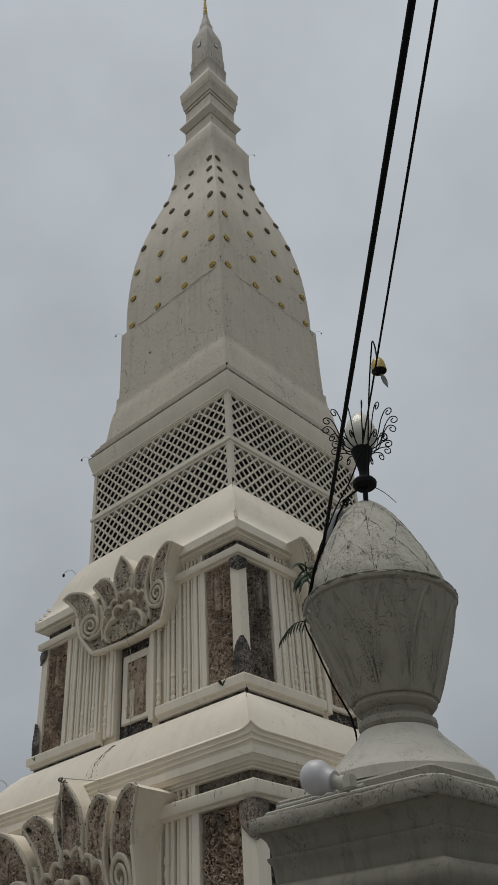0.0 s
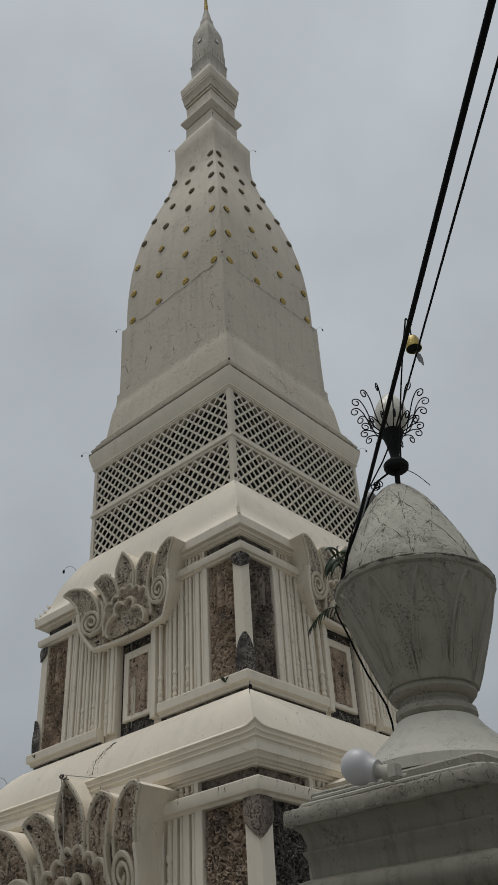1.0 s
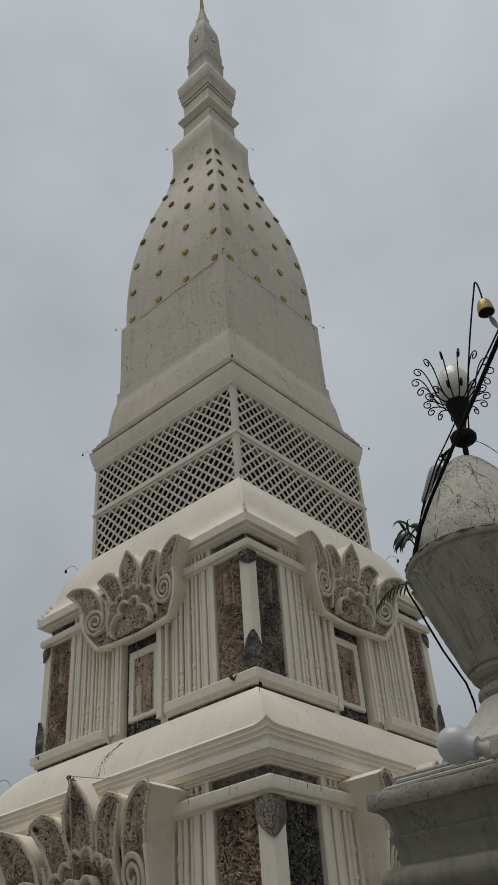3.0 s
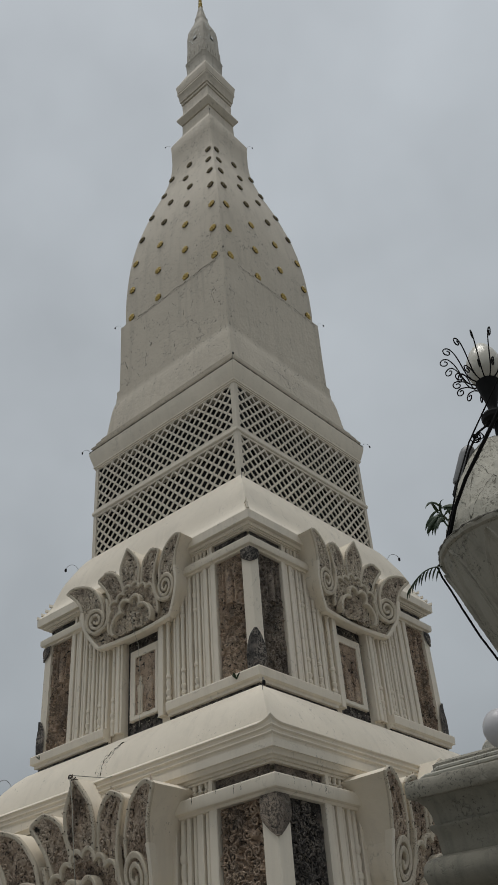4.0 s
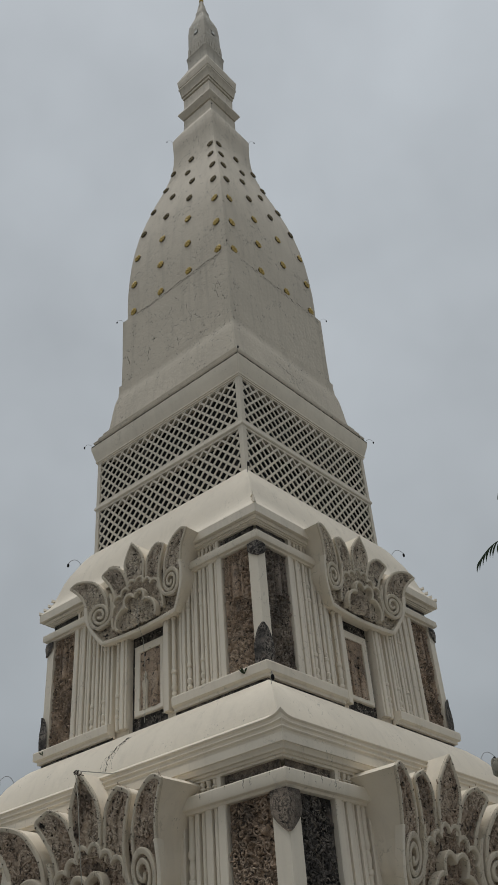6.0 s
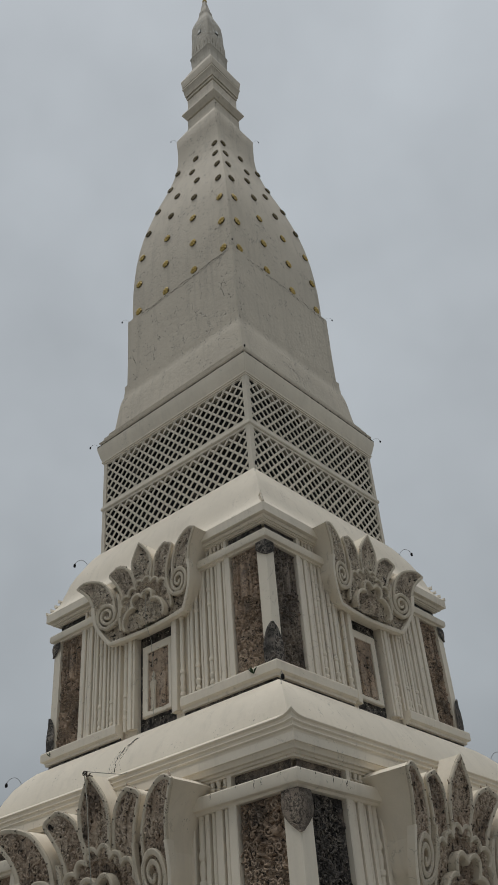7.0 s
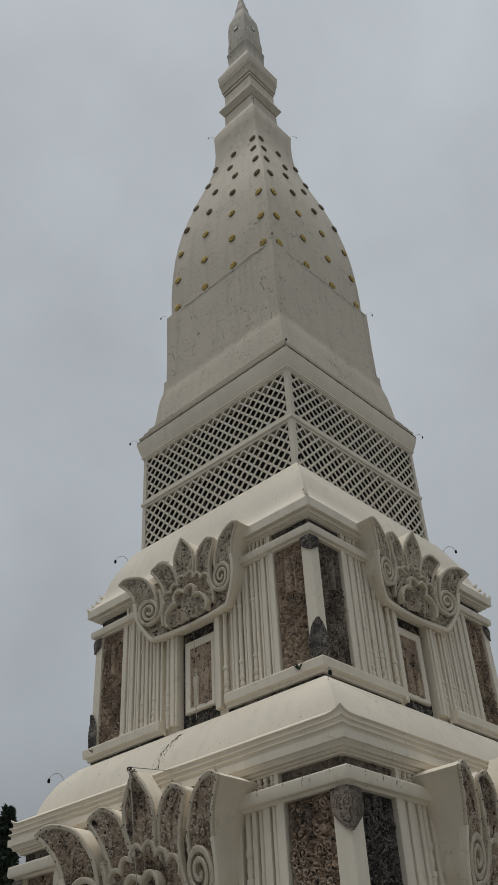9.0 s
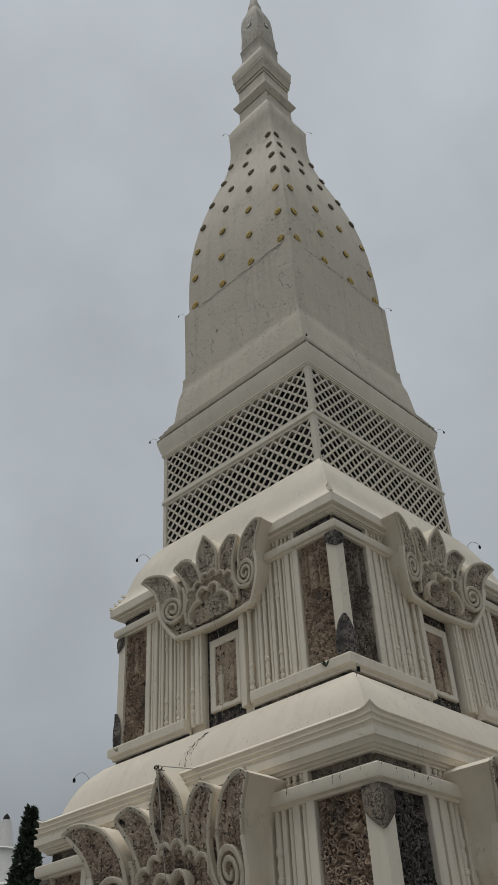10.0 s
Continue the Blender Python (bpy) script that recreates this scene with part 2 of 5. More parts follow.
def loft(bm, rings, closed=True):
    """Skins rings of equal length and caps the two ends."""
    rows = [[bm.verts.new(p) for p in r] for r in rings]
    n = len(rows[0])
    for a, b in zip(rows, rows[1:]):
        for i in range(n if closed else n - 1):
            j = (i + 1) % n
            bm.faces.new((a[i], a[j], b[j], b[i]))
    if closed:
        bm.faces.new(rows[0][::-1])
        bm.faces.new(rows[-1])
    return rows


def square_loft(bm, profile, soft=0.0):
    """Square rings of half width h at height z; soft rounds the four corners a little."""
    rings = []
    for h, z in profile:
        s = min(soft, h * 0.4)
        ring = []
        for sx, sy in ((1, -1), (1, 1), (-1, 1), (-1, -1)):
            if s <= 0:
                ring.append((sx * h, sy * h, z))
            else:
                a, b = (sx * (h - s), sy * h, z), (sx * h, sy * (h - s), z)
                mid = (sx * (h - s * 0.3), sy * (h - s * 0.3), z)
                ring += [a, mid, b] if sx * sy < 0 else [b, mid, a]
        rings.append(ring)
    # keep one turning sense round the square
    if soft > 0:
        rings = [sorted(r, key=lambda p: math.atan2(p[1], p[0])) for r in rings]
    loft(bm, rings)


def lathe(bm, profile, n=24, at=(0, 0, 0), waves=None):
    rings = []
    for r, z in profile:
        ring = []
        for i in range(n):
            a = math.tau * i / n
            q = r + (waves(a, z) if waves else 0)
            ring.append((at[0] + q * math.cos(a), at[1] + q * math.sin(a), at[2] + z))
        rings.append(ring)
    loft(bm, rings)


def tube(bm, pts, radius, n=8, closed=False, radii=None):
    pts = [Vector(p) for p in pts]
    rings = []
    up = Vector((0.13, 0.31, 0.94))
    k = len(pts)
    for i, p in enumerate(pts):
        a = pts[i - 1] if (i or closed) else p
        b = pts[(i + 1) % k] if (i < k - 1 or closed) else p
        d = (b - a).normalized()
        s = d.cross(up)
        if s.length < 0.05:
            s = d.cross(Vector((1, 0, 0)))
        s.normalize()
        t = s.cross(d).normalized()
        r = radii[i] if radii else radius
        rings.append([p + s * r * math.cos(math.tau * j / n) + t * r * math.sin(math.tau * j / n) for j in range(n)])
    if not closed:
        loft(bm, rings)
        return
    rows = [[bm.verts.new(q) for q in r] for r in rings]
    for a, b in zip(rows, rows[1:] + rows[:1]):
        for i in range(n):
            j = (i + 1) % n
            bm.faces.new((a[i], a[j], b[j], b[i]))


def prism(bm, section, z0, z1):
    """A section of (x, y) drawn up from z0 to z1."""
    loft(bm, [[(x, y, z) for x, y in section] for z in (z0, z1)])


def bezier(a, b, c, d, n):
    a, b, c, d = map(Vector, (a, b, c, d))
    return [a * (1 - t) ** 3 + b * 3 * t * (1 - t) ** 2 + c * 3 * t * t * (1 - t) + d * t ** 3 for t in (i / n for i in range(n + 1))]


def scrollwork(x, z, size, seed):
    """Height of carved tendrils: rings about scattered centres, broken by noise and finer leaves."""
    p = Vector((x / size, z / size, seed))
    w = noise.noise(p * 1.3)
    p = p + Vector((w, noise.noise(p * 1.1 + Vector((5, 3, 1))), 0)) * 0.35
    dist, _ = noise.voronoi(p)
    rings = math.cos(dist[0] * 12 + w * 2.5)
    f, _ = noise.voronoi(p * 1.9 + Vector((3, 7, 2)))
    gap = min(1.0, (dist[1] - dist[0]) * 4)
    return (0.75 * rings * max(0.0, 1 - dist[0] * 0.6) + 0.40 * min(1.0, (f[1] - f[0]) * 3) * 0.6 + 0.25 * w) * gap + 0.5 * gap - 0.35


def relief(bm, x0, x1, z0, z1, y, depth, step, size, seed, figure=None, curl=0.0):
    """A carved sheet in the plane y, facing -y. figure: (x, z, height) of a plain standing form."""
    nx, nz = max(2, round((x1 - x0) / step)), max(2, round((z1 - z0) / step))
    rows = []
    for j in range(nz + 1):
        row = []
        for i in range(nx + 1):
            x, z = x0 + (x1 - x0) * i / nx, z0 + (z1 - z0) * j / nz
            fade = min(1.0, min(x - x0, x1 - x, z - z0, z1 - z) / (2.5 * step))
            d = fade * depth * scrollwork(x, z, size, seed)
            if figure:
                fx, fz, fh = figure
                q = (z - fz) / fh
                if -0.04 < q < 1.06:
                    half = fh * (0.10 + 0.02 * q if q < 0.74 else 0.055 if q < 0.80 else 0.075 if q < 0.95 else 0.03)
                    e = 1 - abs(x - fx) / half
                    halo = 1 - abs(x - fx) / (fh * 0.24)
                    if e > 0:
                        d = depth * (0.55 + 0.65 * math.sqrt(min(1, e * 1.4)))
                    elif halo > 0:
                        d = depth * (0.05 if halo > 0.16 else 0.75)
            row.append(bm.verts.new((x, y - d, z)))
        rows.append(row)
    for a, b in zip(rows, rows[1:]):
        for i in range(nx):
            bm.faces.new((a[i], a[i + 1], b[i + 1], b[i]))
    if curl:
        rnd = random.Random(int(seed * 10))
        spots = []
        for j in range(int((z1 - z0) / (curl * 1.9))):
            for i in range(int((x1 - x0 - curl) / (curl * 2.0))):
                p = (x0 + curl * (1.5 + 2.0 * i) + rnd.uniform(-0.4, 0.4) * curl, z0 + curl * (1.5 + 1.9 * j) + rnd.uniform(-0.4, 0.4) * curl)
                if p[0] > x1 - 1.3 * curl or p[1] > z1 - 1.3 * curl or figure and abs(p[0] - figure[0]) < figure[2] * 0.30 and -0.1 < (p[1] - figure[1]) / figure[2] < 1.12:
                    continue
                spots.append(p)
        curls(bm, spots, lambda x, z: Vector((x, y - depth * 0.42, z)), curl, curl * 0.20, seed)


def curls(bm, spots, place, size, thick, seed):
    """Carved tendrils: small raised spirals with a tail, one at each spot (x, z). place gives the point in space."""
    rnd = random.Random(seed)
    for x, z in spots:
        hand, start, r0 = rnd.choice((-1, 1)), rnd.uniform(0, math.tau), size * rnd.uniform(0.6, 1.35)
        if rnd.random() < 0.15:
            continue
        pts, radii = [], []
        for i in range(15):
            q = i / 14
            r = r0 * (0.16 + 0.84 * q)
            a = start + hand * q * math.tau * 1.35
            pts.append(place(x + r * math.cos(a), z + r * math.sin(a)))
            radii.append(thick * (1.0 + 0.25 * math.sin(math.pi * q)))
        d = (pts[-1] - pts[-2])
        for i in range(1, 5):
            pts.append(pts[-1] + d * (0.8 - 0.1 * i))
            radii.append(thick * (1.0 - 0.18 * i))
        tube(bm, pts, thick, 5, False, radii)


def turn4(k):
    return pose(0, 0, 0, 0, 0, 90 * k)


# ---- ground ----
def build_ground():
    bm = bmesh.new()
    span = [-1500, -400, -120, -60] + [-40 + 2.0 * i for i in range(41)] + [60, 120, 400, 1500]
    rows = [[bm.verts.new((x - 8, y + 8, 0.02 * noise.noise(Vector((x * 0.2, y * 0.2, 0))))) for x in span] for y in span]
    for a, b in zip(rows, rows[1:]):
        for i in range(len(span) - 1):
            bm.faces.new((a[i], a[i + 1], b[i + 1], b[i]))
    ob = new("ground", mesh_of("ground", bm, PAVING))
    tagged(ob, "pale grey concrete temple yard, worn and flat", "ground", "", "structure")


build_ground()

# ---- the pagoda ----
AXIS = (-11.834, 12.805, 0.0)
pagoda = thing("pagoda", AXIS, "tall square cream-plastered stupa with terracotta relief panels and lattice storey", "pagoda")

# each storey: height of the architrave's underside, scale against the upper storey
STOREYS = ((9.06, 1.0), (4.755, 1.285))


def storey(z_arch, s, seed, clay, leaf_clay, lean, crest, tall, hollow):
    """One storey: z is counted from the underside of the architrave, lengths scale with s."""
    def Z(z):
        return z_arch + s * (z - 9.06)

    bm = bmesh.new()
    square_loft(bm, [(2.54 * s, Z(6.30)), (2.54 * s, Z(9.40))])
    part("storey_wall", bm, CREAM, pagoda, "smooth cream-painted wall core")
    for k in range(4):
        for side in (-1, 1):
            bm = bmesh.new()
            x0, x1 = sorted((side * 0.485 * s, side * 2.66 * s))
            box(bm, x0, x1, -2.665 * s, -2.5 * s, Z(6.45), Z(9.40))
            part("pier_wall", bm, CREAM, pagoda, "", turn4(k))
    # architrave, frieze bed and the stepped cornice
    bm = bmesh.new()
    square_loft(bm, [(2.72 * s, Z(9.00)), (2.80 * s, Z(9.005)), (2.815 * s, Z(9.03)), (2.865 * s, Z(9.04)), (2.88 * s, Z(9.07)), (2.88 * s, Z(9.16)), (2.87 * s, Z(9.175)), (2.72 * s, Z(9.18))])
    part("architrave", bm, CREAM, pagoda, "cream moulded band above the panels")
    top = 9.452 if s == 1 else 9.43
    ft = 9.372 if s == 1 else 9.316
    bm = bmesh.new()
    square_loft(bm, [(2.70 * s, Z(ft - 0.004)), (2.785 * s, Z(ft - 0.001)), (2.785 * s, Z(ft + (top - ft) * 0.2)), (2.81 * s, Z(ft + (top - ft) * 0.24)), (2.82 * s, Z(ft + (top - ft) * 0.45)), (2.855 * s, Z(ft + (top - ft) * 0.5)), (2.86 * s, Z(ft + (top - ft) * 0.72)), (2.885 * s, Z(top)), (2.72 * s, Z(top))])
    part("cornice", bm, CREAM, pagoda, "stepped cream cornice mouldings")
    # corner posts with a dark clay cap and foot
    for k in range(4):
        bm = bmesh.new()
        o, i = 2.80 * s, 2.60 * s
        c = 0.012 * s
        prism(bm, [(i, -o), (o - c, -o), (o, -o + c), (o, -i), (i, -i)], Z(6.84), Z(9.0))
        part("corner_post", bm, CREAM, pagoda, "", turn4(k))
        for name, z0, z1, point, bulge in (("corner_cap", Z(8.72 if s == 1 else 8.58), Z(8.995), -1, 0.03 * s), ("corner_foot", Z(6.84), Z(7.50), 1, 0.03 * s)):
            bm = bmesh.new()
            rows = []
            for q in range(13):
                t = q / 12
                z = z0 + (z1 - z0) * t
                edge = t if point > 0 else 1 - t
                w = 0.197 * s * (math.sqrt(max(0.004, 1 - max(0, (edge - 0.42) / 0.58) ** 1.6)) if point > 0 else 1 - max(0, (edge - 0.45) / 0.55) ** 1.7 * 0.94)
                d = o + bulge * math.sin(math.pi * min(1, edge + 0.25) * 0.8) + 0.004
                rows.append([(o - w, -d, z), (o - w * 0.5, -d - 0.010 * s, z), (d, -d, z), (d + 0.010 * s, -o + w * 0.5, z), (d, -o + w, z), (o - 0.02, -o + 0.02, z)])
            loft(bm, rows)
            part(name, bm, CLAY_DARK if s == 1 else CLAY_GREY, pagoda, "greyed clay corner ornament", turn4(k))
    # sills that wrap each corner and stop beside the niche
    sec = [(2.70, 6.60), (2.83, 6.61), (2.83, 6.655), (2.89, 6.685), (2.895, 6.82), (2.88, 6.842), (2.70, 6.846)]
    for k in range(4):
        bm = bmesh.new()
        rows = [[(0.80 * s, -h * s, Z(z)) for h, z in sec], [(h * s, -h * s, Z(z)) for h, z in sec], [(h * s, -0.80 * s, Z(z)) for h, z in sec]]
        loft(bm, rows)
        part("sill", bm, CREAM, pagoda, "", turn4(k))
    # dark clay strip below each sill: the overhang's shadow is put into its colour
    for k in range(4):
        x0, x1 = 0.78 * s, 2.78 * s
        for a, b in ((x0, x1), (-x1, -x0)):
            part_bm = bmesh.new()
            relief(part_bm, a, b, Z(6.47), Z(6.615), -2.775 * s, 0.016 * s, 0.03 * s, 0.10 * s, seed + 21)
            part("under_sill_band", part_bm, CLAY_DARK, pagoda, "rough black clay band under the sill, with the sill's shadow in its colour", turn4(k))
    # clay panels beside each corner
    panels = {}
    for side in (-1, 1):
        for tone, mat in (("a", clay), ("b", CLAY_GREY if s == 1 else CLAY_DARK)):
            bm = bmesh.new()
            x0, x1 = sorted((side * 1.975 * s, side * 2.605 * s))
            relief(bm, x0, x1, Z(6.84), Z(9.0), -2.735 * s, 0.062 * s, 0.0125 * s, 0.14 * s, seed + side, (side * 2.26 * s, Z(8.16), 0.62 * s) if s == 1 else None, 0.052 * s)
            panels[side, tone] = mesh_of("terracotta_panel", bm, mat, 60)
    friezes = {}
    for side in (-1, 1):
        bm = bmesh.new()
        x0, x1 = sorted((side * 1.92 * s, side * 2.70 * s))
        relief(bm, x0, x1, Z(9.18), Z(ft), -2.735 * s, 0.020 * s, 0.013 * s, 0.07 * s, seed + 5 + side)
        friezes[side] = mesh_of("frieze_panel", bm, CLAY_DARK if s == 1 else CLAY_GREY, 60)
    bm = bmesh.new()
    box(bm, -0.03 * s, 0.03 * s, -0.05 * s, 0.03 * s, Z(9.18), Z(ft))
    stub = mesh_of("frieze_stub", bm, CREAM)
    bm = bmesh.new()
    bh = (ft - 9.18) / 0.136 * s
    lathe(bm, [(0.03 * s, 0), (0.03 * s, 0.02 * bh), (0.02 * s, 0.03 * bh), (0.042 * s, 0.055 * bh), (0.02 * s, 0.08 * bh), (0.03 * s, 0.10 * bh), (0.03 * s, 0.136 * bh)], 10)
    bead = mesh_of("frieze_bead", bm, CREAM)
    # upright strips and turned half columns
    strips = ((1.905, 0.115, 2.80), (1.80, 0.055, 2.775), (1.70, 0.095, 2.79), (1.60, 0.05, 2.765), (1.515, 0.06, 2.78),
              (1.29, 0.075, 2.775), (1.20, 0.05, 2.755), (0.985, 0.07, 2.775), (0.895, 0.055, 2.755), (0.575, 0.095, 2.79), (0.495, 0.05, 2.765))
    strip_mesh = {}
    for x, w, h in strips:
        bm = bmesh.new()
        c = 0.010 * s
        prism(bm, [(-w / 2 * s, -2.66 * s), (-w / 2 * s, -h * s + c), (-w / 2 * s + c, -h * s), (w / 2 * s - c, -h * s), (w / 2 * s, -h * s + c), (w / 2 * s, -2.66 * s)], Z(6.70), Z(9.01))
        strip_mesh[x] = mesh_of("strip", bm, CREAM)
    prof = [(0.040, 6.70), (0.040, 6.92), (0.050, 6.93), (0.050, 6.97), (0.036, 6.99), (0.036, 7.02), (0.052, 7.05), (0.052, 7.09), (0.034, 7.11), (0.046, 7.22), (0.034, 7.30), (0.050, 7.32), (0.050, 7.36), (0.036, 7.38),
            (0.036, 8.30), (0.050, 8.32), (0.050, 8.36), (0.034, 8.38), (0.046, 8.48), (0.034, 8.56), (0.052, 8.59), (0.052, 8.64), (0.040, 8.66), (0.040, 9.01)]
    bm = bmesh.new()
    lathe(bm, [(r * s, Z(z)) for r, z in prof], 12)
    column = mesh_of("half_column", bm, CREAM)
    # niche: clay surround, cream frame, recessed relief with two plain standing forms
    bm = bmesh.new()
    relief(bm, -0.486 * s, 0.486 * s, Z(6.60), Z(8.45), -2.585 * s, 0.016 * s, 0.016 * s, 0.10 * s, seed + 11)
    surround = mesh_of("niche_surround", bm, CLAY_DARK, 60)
    bm = bmesh.new()
    out, inn = (-0.375, 0.375, 6.86, 8.16), (-0.265, 0.265, 6.96, 8.03)
    def ring(rect, h):
        x0, x1, z0, z1 = rect
        return [(x0 * s, -h * s, Z(z0)), (x1 * s, -h * s, Z(z0)), (x1 * s, -h * s, Z(z1)), (x0 * s, -h * s, Z(z1))]
    rows = [[bm.verts.new(p) for p in r] for r in (ring(out, 2.56), ring(out, 2.645), ring((-0.355, 0.355, 6.88, 8.135), 2.66), ring((-0.31, 0.31, 6.915, 8.08), 2.645), ring(inn, 2.63), ring(inn, 2.56))]
    for a, b in zip(rows, rows[1:]):
        for i in range(4):
            bm.faces.new((a[i], a[(i + 1) % 4], b[(i + 1) % 4], b[i]))
    niche_frame = mesh_of("niche_frame", bm, CREAM)
    bm = bmesh.new()
    relief(bm, -0.28 * s, 0.28 * s, Z(6.94), Z(8.05), -2.602 * s, 0.012 * s, 0.014 * s, 0.10 * s, seed + 17)
    niche_back = mesh_of("niche_relief", bm, clay, 60)
    bm = bmesh.new()
    lathe(bm, [(r * s, z * s) for r, z in ((0.062, 0), (0.060, 0.03), (0.050, 0.05), (0.055, 0.16), (0.050, 0.30), (0.062, 0.40), (0.074, 0.48), (0.060, 0.525), (0.028, 0.545), (0.030, 0.56), (0.042, 0.59), (0.040, 0.635), (0.022, 0.67), (0.008, 0.70))], 12)
    bmesh.ops.scale(bm, vec=(1.1, 0.6, 1), verts=bm.verts[:])
    form = mesh_of("standing_form", bm, CLAY)
    white_form = form.copy()
    white_form.materials[0] = RIMCREAM
    for k in range(4):
        t = turn4(k)
        for side in (-1, 1):
            part("terracotta_panel", panels[side, "b" if (k, side) == (1, -1) else "a"], None, pagoda, "carved terracotta relief, brown with black lichen", t)
            part("frieze_panel", friezes[side], None, pagoda, "", t)
            for x, w, h in strips:
                part("strip", strip_mesh[x], None, pagoda, "", t @ Matrix.Translation((side * x * s, 0, 0)))
            for x in (1.41, 1.09, 0.72):
                part("half_column", column, None, pagoda, "", t @ Matrix.Translation((side * x * s, -2.735 * s, 0)))
            for x in (1.87, 1.52, 1.18):
                part("frieze_stub", stub, None, pagoda, "", t @ Matrix.Translation((side * x * s, -2.735 * s, 0)))
            for x in (1.79, 1.69, 1.60, 1.41, 1.30):
                part("frieze_bead", bead, None, pagoda, "", t @ Matrix.Translation((side * x * s, -2.745 * s, Z(9.18))))
        part("niche_surround", surround, None, pagoda, "dark carved clay border", t)
        fr = part("niche_frame", niche_frame, None, pagoda, "cream frame round a recessed relief", t)
        part("niche_relief", niche_back, None, fr, "brown carved clay")
        for x, q in ((-0.125, 1.0), (0.125, 1.12)):
            part("standing_form", white_form if x < 0 and k == 0 else form, None, fr, "whitened worn clay form" if x < 0 and k == 0 else "brown worn clay form", pose(x * s, -2.615 * s, Z(6.955)) @ Matrix.Scale(q, 4))
    bm = bmesh.new()
    lathe(bm, [(0.009 * s, 0), (0.008 * s, 0.008 * s), (0.0, 0.011 * s)], 6)
    bmesh.ops.rotate(bm, verts=bm.verts[:], matrix=Matrix.Rotation(radians(90), 3, "X"))
    stud = mesh_of("stud", bm, CREAM)
    for k in range(4):
        for x, z in ((-0.425, 7.0), (-0.425, 7.4), (-0.425, 7.8), (0.425, 7.0), (0.425, 7.4), (0.425, 7.8), (-0.3, 6.78), (-0.1, 6.78), (0.1, 6.78), (0.3, 6.78), (-0.25, 8.28), (0.0, 8.28), (0.25, 8.28)):
            part("stud", stud, None, pagoda, "", turn4(k) @ Matrix.Translation((x * s, -2.603 * s, Z(z))))
    pediments(crest, s, seed, leaf_clay, lean, tall, hollow)


def smooth_line(pts, n):
    """A soft line through a few points, n pieces long."""
    pts = [Vector(p) for p in pts]
    out = []
    for i in range(n + 1):
        q = i / n * (len(pts) - 1)
        k = min(len(pts) - 2, int(q))
        t = q - k
        a, b, c, d = pts[max(0, k - 1)], pts[k], pts[k + 1], pts[min(len(pts) - 1, k + 2)]
        out.append(0.5 * (2 * b + (c - a) * t + (2 * a - 5 * b + 4 * c - d) * t * t + (3 * b - a - 3 * c + d) * t ** 3))
    return out


def smooth_line_3d(pts, n):
    flat = smooth_line([(p.x, p.y) for p in pts], n)
    rise = smooth_line([(p.z, 0) for p in pts], n)
    return [Vector((a.x, a.y, b.x)) for a, b in zip(flat, rise)]


LEAF_C = ([(-0.17, 0.92), (-0.26, 1.20), (-0.235, 1.52), (0, 1.85)], [(0.17, 0.92), (0.26, 1.20), (0.235, 1.52), (0, 1.85)])
LEAF_B = ([(0.23, 0.82), (0.25, 1.08), (0.33, 1.36), (0.49, 1.51), (0.64, 1.56)], [(0.56, 0.70), (0.64, 1.02), (0.78, 1.30), (0.85, 1.45), (0.64, 1.56)])
LEAF_A = ([(0.76, 0.60), (0.79, 0.96), (0.88, 1.17), (1.03, 1.36), (1.25, 1.46), (1.45, 1.47), (1.60, 1.39)], [(1.25, 0.50), (1.28, 0.85), (1.38, 1.12), (1.50, 1.29), (1.60, 1.39)])


